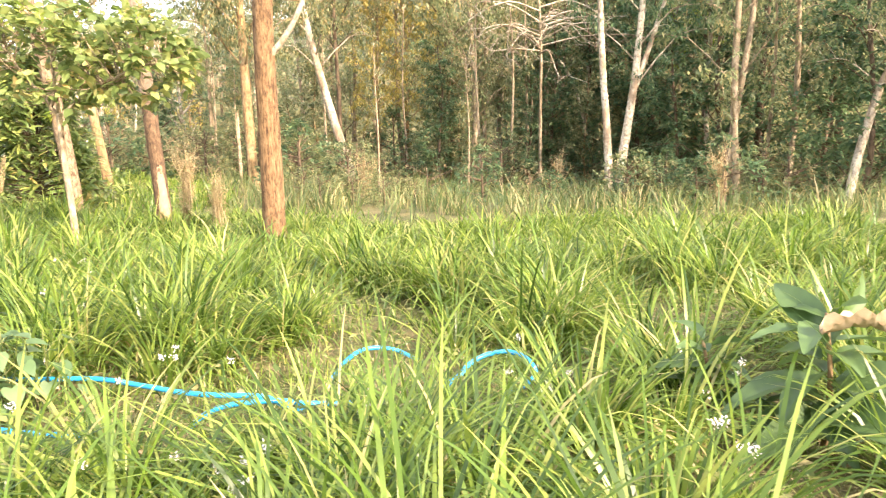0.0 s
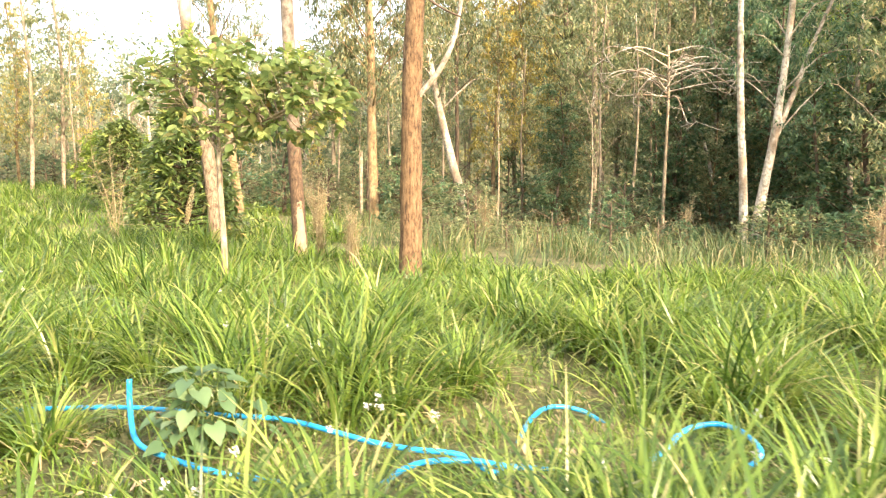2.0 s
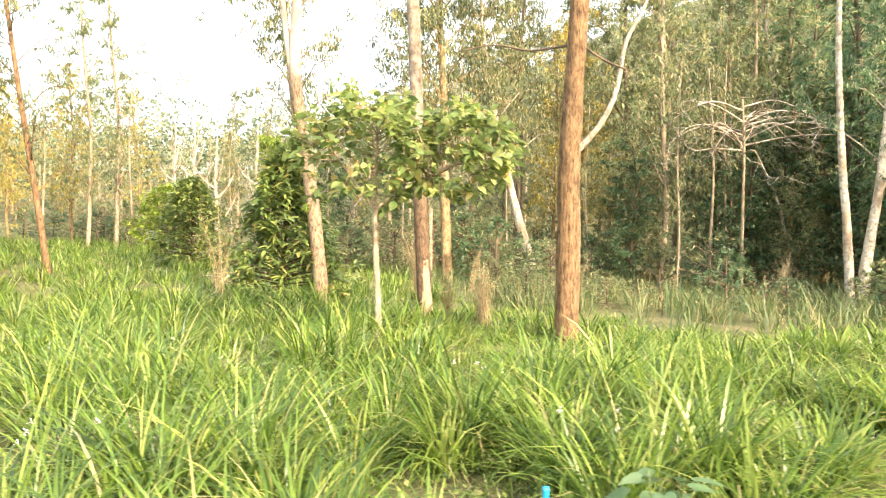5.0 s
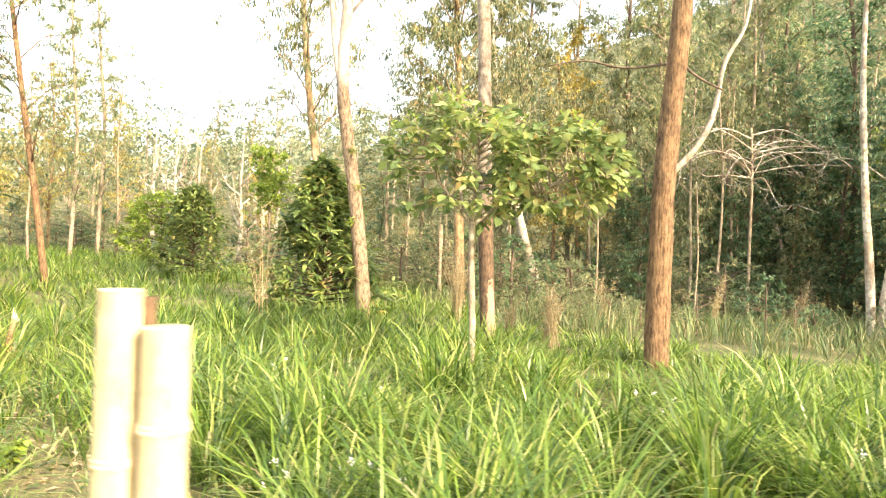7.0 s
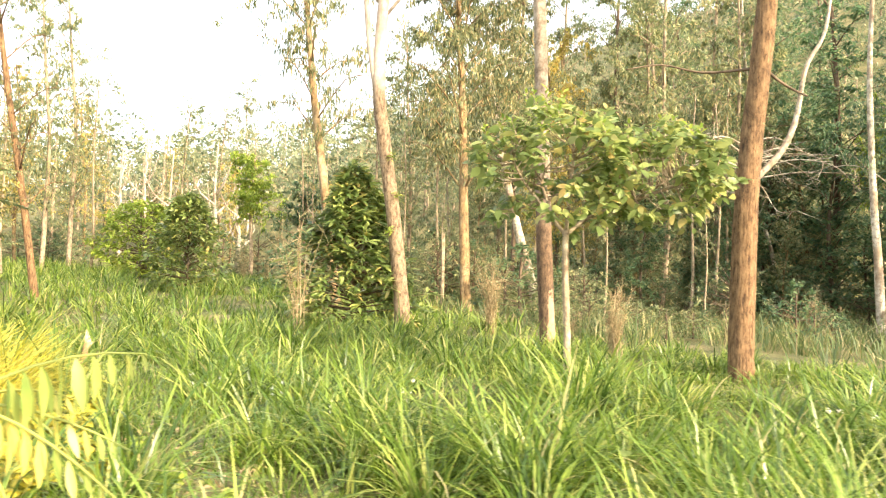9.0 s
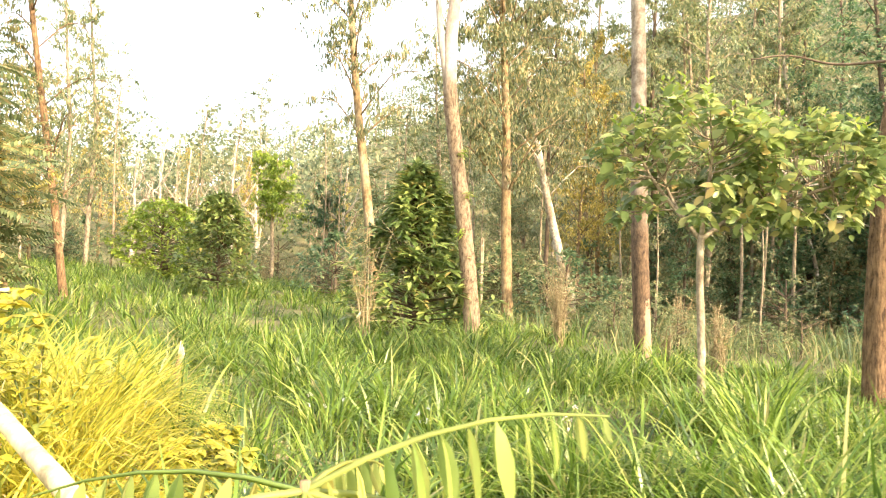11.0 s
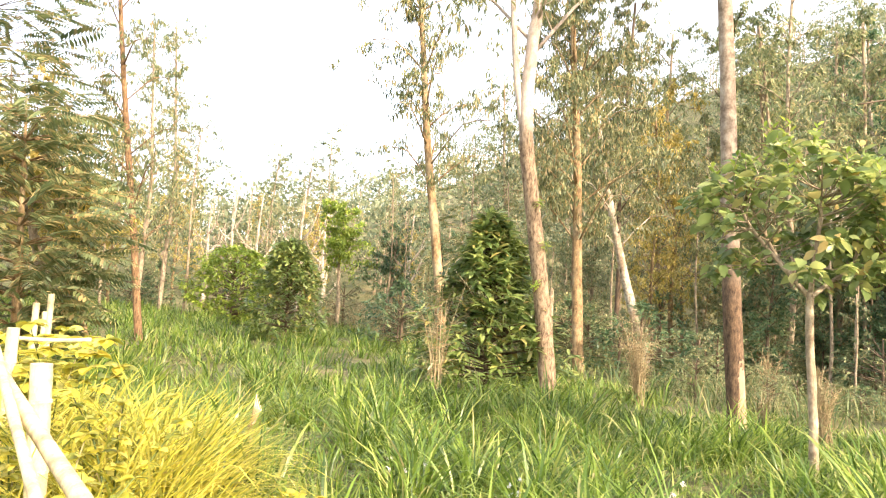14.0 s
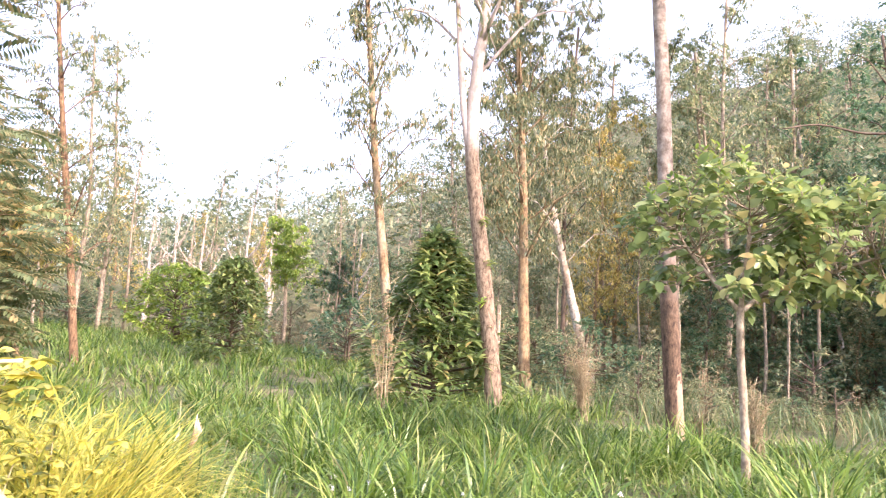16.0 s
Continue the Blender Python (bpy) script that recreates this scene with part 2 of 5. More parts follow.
class Build:
    """Collects vertices and faces for one mesh."""

    def __init__(self):
        self.v, self.f, self.n = [], [], 0

    def add(self, verts, faces):
        verts = np.asarray(verts, float).reshape(-1, 3)
        self.f.extend((np.asarray(faces) + self.n).tolist())
        self.v.append(verts)
        self.n += len(verts)
        return self

    def mesh(self, name, material, smooth=True):
        me = bpy.data.meshes.new(name)
        me.from_pydata(np.concatenate(self.v).tolist(), [], self.f)
        me.materials.append(material)
        if smooth:
            me.polygons.foreach_set("use_smooth", np.ones(len(me.polygons), bool))
        me.update()
        return me


def part(name, build, material, parent=None, label="", smooth=True):
    ob = new(name, build.mesh(name, material, smooth))
    ob.parent = parent
    return tagged(ob, label)


def unit(a):
    return a / np.maximum(np.linalg.norm(a, axis=-1, keepdims=True), 1e-9)


def leaves(b, p, d, length, width, droop=0.15, fold=0.12, rich=False, face=None, tiny=False, wild=0.25):
    """Folded leaf blades at p along d."""
    p, d = np.asarray(p, float).reshape(-1, 3), unit(np.asarray(d, float).reshape(-1, 3))
    n = len(p)
    length, width = (np.broadcast_to(np.asarray(a, float), (n,))[:, None] for a in (length, width))
    up = np.tile([0.0, 0.0, 1.0], (n, 1)) if face is None else np.broadcast_to(face, (n, 3))
    up = up + wild * rng.normal(size=(n, 3))
    s = unit(np.cross(d, up))
    u = np.cross(s, d)
    if rich:
        rows = [(0.0, 0.0), (0.22, 0.7), (0.5, 1.0), (0.78, 0.62), (1.0, 0.0)]
        vs = [p]
        for f, w in rows[1:-1]:
            c = p + d * length * f - u * length * droop * f * f
            vs += [c + s * width * w / 2 + u * width * fold, c, c - s * width * w / 2 + u * width * fold]
        vs.append(p + d * length - u * length * droop)
        v = np.stack(vs, 1)
        k = v.shape[1]
        idx = (np.arange(n) * k)[:, None]
        quads = np.concatenate([idx + q for q in ([1, 4, 5, 2], [2, 5, 6, 3], [4, 7, 8, 5], [5, 8, 9, 6])])
        tris = np.concatenate([idx + q for q in ([0, 1, 2], [0, 2, 3], [7, 10, 8], [8, 10, 9])])
        base = b.n
        b.add(v.reshape(-1, 3), quads)
        b.f.extend((tris + base).tolist())
        return b
    c = p + d * length * 0.45 - u * length * droop * 0.2
    if tiny:
        v = np.stack([p, c + s * width / 2 + u * width * fold, p + d * length - u * length * droop, c - s * width / 2 + u * width * fold], 1)
        idx = (np.arange(n) * 4)[:, None]
        b.add(v.reshape(-1, 3), np.concatenate([idx + q for q in ([0, 1, 2], [0, 2, 3])]))
        return b
    v = np.stack([p, c + s * width / 2 + u * width * fold, c, c - s * width / 2 + u * width * fold, p + d * length - u * length * droop], 1)
    idx = (np.arange(n) * 5)[:, None]
    b.add(v.reshape(-1, 3), np.concatenate([idx + q for q in ([0, 1, 2], [0, 2, 3], [1, 4, 2], [2, 4, 3])]))
    return b


def blades(b, p, d, height, width, bend, rows=4):
    """Arching grass blades: p the foot, d the way they lean in plan."""
    n = len(p)
    height, width, bend = (np.broadcast_to(np.asarray(a, float), (n,))[:, None] for a in (height, width, bend))
    d = np.c_[unit(d[:, :2]), np.zeros(n)]
    side = np.c_[-d[:, 1], d[:, 0], np.zeros(n)]
    side = unit(side + 0.5 * rng.normal(size=(n, 1)) * d)
    lean0, curl = 0.1 + 0.7 * bend * rng.random((n, 1)), 2.0 * bend
    vs, c = [], np.array(p, float)
    for k in range(rows):
        s = k / (rows - 1)
        if k:
            th = lean0 + curl * ((k - 0.5) / (rows - 1)) ** 1.3
            c = c + (d * np.sin(th) + np.array([0, 0, 1.0]) * np.cos(th)) * height / (rows - 1)
        w = width * (0.6 + 1.35 * s) * (1 - s) ** 0.65
        vs += [c + side * w / 2, c - side * w / 2] if k < rows - 1 else [c]
    v = np.stack(vs, 1)
    k = v.shape[1]
    idx = (np.arange(n) * k)[:, None]
    base = b.n
    b.add(v.reshape(-1, 3), np.concatenate([idx + [2 * r, 2 * r + 1, 2 * r + 3, 2 * r + 2] for r in range(rows - 2)]))
    b.f.extend((idx + [k - 3, k - 2, k - 1] + base).tolist())
    return b


def smooth_line(points, steps):
    """A soft curve through the points."""
    q = np.asarray(points, float)
    q = np.concatenate([2 * q[:1] - q[1:2], q, 2 * q[-1:] - q[-2:-1]])
    out = []
    for i in range(1, len(q) - 2):
        for s in np.arange(steps) / steps:
            a, c, e, g = q[i - 1 : i + 3]
            out.append(0.5 * (2 * c + (e - a) * s + (2 * a - 5 * c + 4 * e - g) * s * s + (3 * c - a - 3 * e + g) * s**3))
    return np.array(out + [q[-2]])


def tube(b, points, radii, sides=8, rough=0.0, cap=True):
    pts = np.asarray(points, float)
    radii = np.broadcast_to(np.asarray(radii, float), (len(pts),))
    t = unit(np.gradient(pts, axis=0))
    ref = np.array([1.0, 0, 0]) if abs(t[0][0]) < 0.8 else np.array([0, 1.0, 0])
    a = np.linspace(0, 2 * np.pi, sides, endpoint=False)
    verts = []
    for c, tt, r in zip(pts, t, radii):
        x = unit(np.cross(tt, ref))
        y = np.cross(tt, x)
        rr = r * (1 + rough * rng.normal(size=sides))
        verts.append(c + np.outer(np.cos(a) * rr, x) + np.outer(np.sin(a) * rr, y))
    v = np.concatenate(verts)
    i, j = np.meshgrid(np.arange(len(pts) - 1), np.arange(sides), indexing="ij")
    i, j = i.ravel(), j.ravel()
    k = (j + 1) % sides
    f = np.stack([i * sides + j, i * sides + k, (i + 1) * sides + k, (i + 1) * sides + j], 1)
    base = b.n
    b.add(v, f)
    if cap:
        b.f.append([base + (len(pts) - 1) * sides + q for q in range(sides)])
        b.f.append([base + q for q in range(sides)][::-1])
    return b


def step(a, lo, hi):
    s = np.clip((a - lo) / (hi - lo), 0, 1)
    return s * s * (3 - 2 * s)


# ---- ground ----
def gz(x, y):
    """Height of the ground: a nearly level field that tips down to one side, with a wooded hill behind."""
    x, y = np.asarray(x, float), np.asarray(y, float)
    z = -0.055 * np.clip(x + 6, -25, 16) * step(y, 8, 22)
    dist = np.hypot(x + 4, y - 2)
    bear = np.degrees(np.arctan2(x + 4, y - 2))
    rise = np.interp(bear, [-40, -24, -12, 14, 26, 40], [0.15, 0.18, 0.28, 0.53, 0.76, 0.88])
    z = z + rise * np.clip(dist - 42, 0, 95) * step(y, -5, 30) * (0.85 + 0.15 * np.sin(x * 0.05 + 1))
    z = z + 0.05 * np.sin(x * 1.1 + 0.4) * np.sin(y * 0.9) + 0.03 * np.sin(x * 2.7 + y * 1.9)
    z = z - 0.07 * np.exp(-(((x - 0.1) / 1.0) ** 2 + ((y - 4.9) / 0.55) ** 2))
    z = z + 0.22 * np.exp(-(((x + 9.6) / 1.6) ** 2 + ((y - 6.2) / 1.6) ** 2))
    return z


def gp(x, y, up=0.0):
    return np.array([x, y, float(gz(x, y)) + up])


def build_ground():
    near = np.arange(-30, 30.1, 0.5)
    far = np.array([40, 50, 62, 76, 92, 110, 130, 155, 190, 240, 320, 450, 700, 1200])
    xs = np.concatenate([-far[::-1] - 4, near, far])
    ys = np.concatenate([-far[::-1], np.arange(-30, 50.1, 0.5), far[2:] + 0.0])
    gx, gy = np.meshgrid(xs, ys)
    v = np.stack([gx, gy, gz(gx, gy)], -1).reshape(-1, 3)
    w = len(xs)
    i, j = np.meshgrid(np.arange(len(ys) - 1), np.arange(w - 1), indexing="ij")
    o = (i * w + j).ravel()
    b = Build().add(v, np.stack([o, o + 1, o + w + 1, o + w], 1))
    return tagged(part("ground", b, SOIL), "uneven soil of the field under grass and litter", "ground", kind="structure")


build_ground()


# ---- trees ----
def cluster_points(n, spread):
    return rng.normal(size=(n, 3)) * np.asarray(spread)


def drooping(n, down=0.8):
    d = rng.normal(size=(n, 3))
    d[:, 2] = -abs(d[:, 2]) * down - 0.5 * down
    return d


def thing(name, x, y, label, category, group="", up=0.0):
    ob = new(name)
    ob.location = gp(x, y, up)
    ob.empty_display_size = 0.2
    return tagged(ob, label, category, group)


def limb_with_leaves(wood, crown, start, way, length, radius, size, n_leaf, twigs=4, hang=0.8, droop=0.25, spread=0.13, sides=4, aspect=0.24, tiny=False):
    """A bowed limb with twigs, and leaf clusters at the twig ends."""
    way = unit(np.asarray(way, float))
    mid = start + way * length * 0.55 + np.array([0, 0, 0.10 * length])
    end = start + way * length + np.array([0, 0, 0.10 * length - droop * length])
    line = smooth_line([start, mid, end], 2 if tiny else 3)
    tube(wood, line, np.linspace(radius, radius * 0.3, len(line)), sides, 0.05)
    for k in range(twigs):
        at = line[int(len(line) * (0.35 + 0.62 * (k + rng.random()) / twigs)) - 1]
        tw = unit(way * 0.6 + rng.normal(size=3) * 0.7 + np.array([0, 0, 0.15]))
        tip = at + tw * length * (0.2 + 0.25 * rng.random())
        tube(wood, [at, (at + tip) / 2 + [0, 0, 0.04 * length], tip - [0, 0, 0.06 * length]], [radius * 0.35, radius * 0.25, radius * 0.12], 3, 0, False)
        sprays = np.stack([tip, tip * 0.55 + at * 0.45, tip + rng.normal(size=3) * 0.16 * length, tip + rng.normal(size=3) * 0.16 * length])
        p = sprays[rng.integers(0, 4, n_leaf)] + cluster_points(n_leaf, spread * 0.36 * length) * [1, 1, 0.75]
        leaves(crown, p, drooping(n_leaf, hang), size * (0.6 + 0.7 * rng.random(n_leaf)), size * aspect * (0.8 + 0.4 * rng.random(n_leaf)), 0.2, tiny=tiny)


def gum_tree(name, x, y, line, r0, r1, label, bark, leaf, c0=0.45, limbs=10, length=1.5, size=0.13, n_leaf=26, hang=0.9, sides=12, group="", rough=0.03, aspect=0.24, clump=0.13, tiny=False):
    """A tall slender tree. line: the trunk's course above its foot."""
    root = thing(name, x, y, label, "tree", group)
    course = smooth_line([(0, 0, -0.15)] + list(line), 6)
    rad = np.interp(np.linspace(0, 1, len(course)), [0, 0.06, 0.25, 1], [r0 * 1.25, r0 * 1.05, r0, r1])
    wood, crown = Build(), Build()
    tube(wood, course, rad, sides, rough)
    part("trunk", wood, bark, root)
    top = len(course) - 1
    for k in range(limbs):
        f = c0 + (1 - c0) * (k + rng.random()) / limbs
        at = course[min(top, int(f * top))]
        a = 2.4 * k + rng.random()
        reach = length * (1.15 - 0.6 * (f - c0) / (1 - c0 + 1e-6)) * (0.7 + 0.6 * rng.random())
        limb = Build()
        limb_with_leaves(limb, crown, at, (math.cos(a), math.sin(a), 0.55 + 0.5 * rng.random()), reach, r1 * 0.36 + 0.008, size, n_leaf, 4, hang, spread=clump, aspect=aspect, tiny=tiny)
        part("limb", limb, bark, root)
    if limbs:
        part("crown", crown, leaf, root)
    return root


def lean(h, dx, dy, wob=0.05):
    """A trunk's course: height, lean per metre, slight waver."""
    return [(dx * h * f + wob * math.sin(7 * f + dx * 40), dy * h * f + wob * math.cos(6 * f + dx * 30) - wob, h * f) for f in (0.2, 0.45, 0.7, 1.0)]


# the thick orange-barked tree with a pale bent limb
tree_a = gum_tree("gum_tree", -2.04, 10.1, [(0.0, 0.0, 0.6), (0.03, -0.08, 2.6), (0.14, -0.3, 4.6), (0.3, -0.5, 8), (0.4, -0.6, 12)], 0.155, 0.08,
                  "tall gum tree with fissured orange-brown bark and a pale bent limb", BARK_RED, GUM, 0.62, 9, 1.8, 0.15, 30, sides=24, rough=0.045)
b = Build()
bow = smooth_line([(0.1, -0.1, 2.55), (0.42, -0.15, 2.92), (0.62, -0.12, 3.35), (0.75, -0.1, 4.0), (1.0, -0.1, 4.5), (1.15, 0, 5.3)], 6)
tube(b, bow, np.linspace(0.045, 0.016, len(bow)), 10, 0.04)
part("bent_limb", b, BARK_WHITE, tree_a, "pale smooth bent limb")
b = Build()
bow = smooth_line([(0.12, -0.25, 4.0), (0.3, -0.2, 3.85), (0.5, -0.2, 3.72), (0.72, -0.2, 3.62)], 5)
tube(b, bow, np.linspace(0.022, 0.012, len(bow)), 6, 0.04)
tube(b, smooth_line([(0.0, -0.2, 3.95), (-0.5, 0.1, 3.98), (-1.0, 0.2, 4.1), (-1.5, 0.1, 4.0)], 4), np.linspace(0.02, 0.008, 13), 6, 0.04)
part("thin_limb", b, BARK_DARK, tree_a)
tree_b = gum_tree("gum_tree", -4.23, 11.83, lean(12, -0.047, 0.0, 0.03), 0.115, 0.07, "slender gum tree, bark stripped to bare wood near the foot", BARK_STRIPPED, GUM, 0.62, 8, 1.6, 0.15, 28, sides=18)
tree_c = gum_tree("gum_tree", -6.59, 13.6, [(-0.03, 0, 0.7), (-0.2, 0.05, 2.2), (-0.5, 0.0, 4.4), (-0.46, 0, 6), (-0.36, 0, 7.2), (-0.3, 0, 12)], 0.135, 0.075,
                  "pale smooth-barked gum tree with a forked upper stem", BARK_C, GUM, 0.62, 9, 1.9, 0.22, 34, sides=18)
b = Build()
tube(b, smooth_line([(-0.5, 0, 4.2), (-0.62, 0, 4.9), (-0.72, 0, 5.6), (-0.84, 0, 7.0), (-1.1, 0.1, 10)], 5), np.linspace(0.075, 0.04, 21), 10, 0.03)
part("second_stem", b, BARK_C, tree_c)
for z, a in ((3.25, -1.2), (1.95, -1.9), (2.6, -0.6)):
    b = Build()
    foot = np.array([-0.2 - 0.1 * (z - 2) + 0.12 * math.cos(a), 0.12 * math.sin(a), z])
    th = rng.random(26) * 6.283
    leaves(b, foot + cluster_points(26, 0.03), np.stack([np.cos(th), np.sin(th) - 0.6, rng.uniform(-0.3, 0.6, 26)], 1), rng.uniform(0.08, 0.16, 26), 0.03, 0.4)
    part("fern_tuft", b, BRIGHT, tree_c, "small green fern on the bark")

gum_tree("gum_tree", -15.88, 18.17, lean(11, -0.155, 0.0), 0.085, 0.04, "slender leaning gum tree with orange bark and sparse leaves", BARK_RED, GUM, 0.25, 18, 1.5, 0.16, 40, 1.3)
gum_tree("gum_tree", -8.75, 20.0, lean(12.5, -0.12, 0.0), 0.125, 0.05, "slender golden-barked gum tree with hanging sparse leaves", BARK_TAN, GUM, 0.4, 20, 1.9, 0.19, 56, 1.7, tiny=True)
gum_tree("gum_tree", -5.13, 21.93, lean(13, -0.04, 0.08), 0.15, 0.06, "tall golden-barked gum tree with a thin crown", BARK_TAN, GUM, 0.32, 30, 2.7, 0.18, 125, 1.2, aspect=0.3, tiny=True)
gum_tree("gum_tree", -3.2, 28.4, lean(14, 0.03, 0.0, 0.1), 0.085, 0.045, "slender dark-stemmed gum tree with an airy crown", BARK_DARK, GUM, 0.42, 24, 2.3, 0.17, 120, 1.2, aspect=0.3, tiny=True)
tree_k = gum_tree("gum_tree", -2.45, 25.84, [(-0.15, 0, 0.8), (-0.75, 0, 3), (-1.3, 0, 5.4), (-1.75, 0.1, 8), (-2.0, 0.1, 11)], 0.17, 0.06, "leaning white-barked gum tree forked above mid height", BARK_WHITE, GUM, 0.5, 20, 2.2, 0.17, 110, aspect=0.3, tiny=True)
gum_tree("gum_tree", 1.38, 29.7, lean(14, -0.005, 0.0, 0.1), 0.15, 0.05, "slender dark-stemmed tree with thin hanging leaves", BARK_DARK, OLIVE, 0.22, 30, 2.4, 0.16, 120, 1.1, aspect=0.32, tiny=True)
tree_l = gum_tree("gum_tree", 5.44, 18.45, [(0.05, 0, 1), (0.15, 0, 1.8), (0.38, 0, 3.4), (0.6, 0, 6), (0.8, 0, 10)], 0.135, 0.05, "white-barked tree with twin stems and forks", BARK_WHITE, FOREST, 0.58, 12, 2.0, 0.15, 110, tiny=True)
b = Build()
tube(b, smooth_line([(-0.25, 0, -0.1), (-0.35, 0, 2), (-0.5, 0, 4), (-0.6, 0, 7), (-0.5, 0, 10)], 5), np.linspace(0.12, 0.045, 21), 12, 0.03)
tube(b, smooth_line([(0.3, 0, 2.9), (0.7, 0, 4.0), (1.2, 0, 5.5), (1.8, 0, 7.0)], 5), np.linspace(0.08, 0.03, 16), 10, 0.03)
part("second_stem", b, BARK_WHITE, tree_l)
gum_tree("gum_tree", 7.79, 17.5, lean(10, 0.12, 0.0, 0.08), 0.085, 0.045, "slender pale-stemmed leaning tree at the wood's edge", BARK_PALE, OLIVE, 0.55, 12, 1.5, 0.14, 45)
gum_tree("gum_tree", 9.9, 15.6, [(0.2, 0, 1.2), (0.55, 0, 2.6), (1.0, 0, 4.2), (1.3, 0, 9)], 0.1, 0.05, "leaning white-barked tree at the wood's edge", BARK_WHITE, OLIVE, 0.5, 10, 1.5, 0.14, 45)
gum_tree("gum_tree", 10.6, 26.6, lean(8.5, 0.02, 0.0, 0.08), 0.13, 0.05, "slim tree with a fresh bright green crown", BARK_TAN, BRIGHT, 0.6, 16, 1.4, 0.2, 50, 0.9, aspect=0.34)
gum_tree("gum_tree", -14.9, 13.8, lean(3.7, -0.3, 0.0, 0.05), 0.1, 0.05, "leaning pale-stemmed tree with leaves painted sunlit gold", BARK_PALE, GUM_SUNLIT, 0.55, 9, 1.0, 0.13, 40, 0.8, aspect=0.36)
gum_tree("gum_tree", -14.2, 13.6, lean(3.2, -0.24, 0.0, 0.04), 0.05, 0.03, "thin leaning tan-stemmed sapling", BARK_TAN, GUM_SUNLIT, 0.6, 6, 0.8, 0.12, 34, 0.8, aspect=0.36)


# ---- broad-leaved sapling beside the walk ----
def broad_tree(x, y):
    """A young tree: one thin stem, a low fork, two domed masses of large soft leaves in whorls."""
    root = thing("broadleaf_tree", x, y, "young tree with a fork and large soft green leaves", "tree")
    stem, crown, shoots = Build(), Build(), Build()
    tube(stem, smooth_line([(0.04, 0, -0.1), (0.03, 0, 0.6), (0.0, 0, 1.3), (0, 0, 1.8)], 5), np.linspace(0.044, 0.036, 16), 12, 0.05)
    arms = [[(0, 0, 1.75), (-0.2, 0.05, 2.0), (-0.5, 0.1, 2.4), (-0.65, 0.12, 2.7)], [(0, 0, 1.75), (0.02, -0.06, 2.15), (0.05, -0.12, 2.6), (0.05, -0.1, 3.0)],
            [(0, 0, 1.75), (0.3, 0.02, 1.98), (0.8, 0.04, 2.2), (1.35, 0.05, 2.5)], [(0.3, 0.02, 1.98), (0.75, -0.2, 2.15), (1.15, -0.35, 2.3), (1.5, -0.4, 2.35)], [(-0.1, 0.02, 1.9), (-0.15, 0.3, 2.1), (-0.2, 0.55, 2.4), (-0.15, 0.65, 2.6)]]
    nodes = []
    for a in arms:
        line = smooth_line(a, 5)
        tube(stem, line, np.linspace(0.027, 0.01, len(line)), 8, 0.05)
        nodes.extend(line[4:])
    nodes = np.array(nodes)
    for k in range(250):
        c, r = ((-0.12, 0.0, 2.5), (1.0, 0.9, 0.78)) if k % 9 < 5 else ((1.05, -0.05, 2.42), (0.85, 0.8, 0.62))
        out = unit(rng.normal(size=3) * [1, 1, 0.9] + [0, 0, 0.25])
        tip = np.array(c) + out * np.array(r) * (0.5 + 0.5 * rng.random() ** 0.6)
        tip[2] = max(tip[2], 1.84 + 0.2 * rng.random())
        near_node = nodes[np.argmin(np.linalg.norm(nodes - tip + [0, 0, 0.25], axis=1))]
        line = smooth_line([near_node, near_node * 0.45 + tip * 0.55 - [0, 0, 0.05], tip], 3)
        tube(stem, line, np.linspace(0.009, 0.004, len(line)), 5, 0.05, False)
        n = 12
        th = 2.4 * np.arange(n) + 6.28 * rng.random()
        d = np.stack([np.cos(th), np.sin(th), rng.uniform(-0.75, 0.55, n)], 1) + 0.35 * out
        ln = rng.uniform(0.08, 0.175, n)
        leaves(crown, tip + cluster_points(n, 0.045) - [0, 0, 0.02], d, ln, ln * rng.uniform(0.48, 0.66, n), 0.3, 0.1, True, wild=0.6)
        if tip[2] > 2.75 and k % 2 == 0:
            top = tip + [0.03 * rng.normal(), 0.03 * rng.normal(), rng.uniform(0.1, 0.24)]
            tube(stem, [tip, top], [0.005, 0.003], 5, 0, False)
            m = 7
            leaves(shoots, np.linspace(tip, top, m), np.stack([np.cos(th[:m]), np.sin(th[:m]), np.full(m, 0.9)], 1), 0.085, 0.034, 0.15, 0.12, True)
    part("stem", stem, BARK_PALE, root)
    part("crown", crown, BROAD, root)
    tagged(part("shoot_mass", shoots, BRIGHT, root, "pale yellow-green young shoots"), kind="stuff")


broad_tree(-4.48, 9.2)


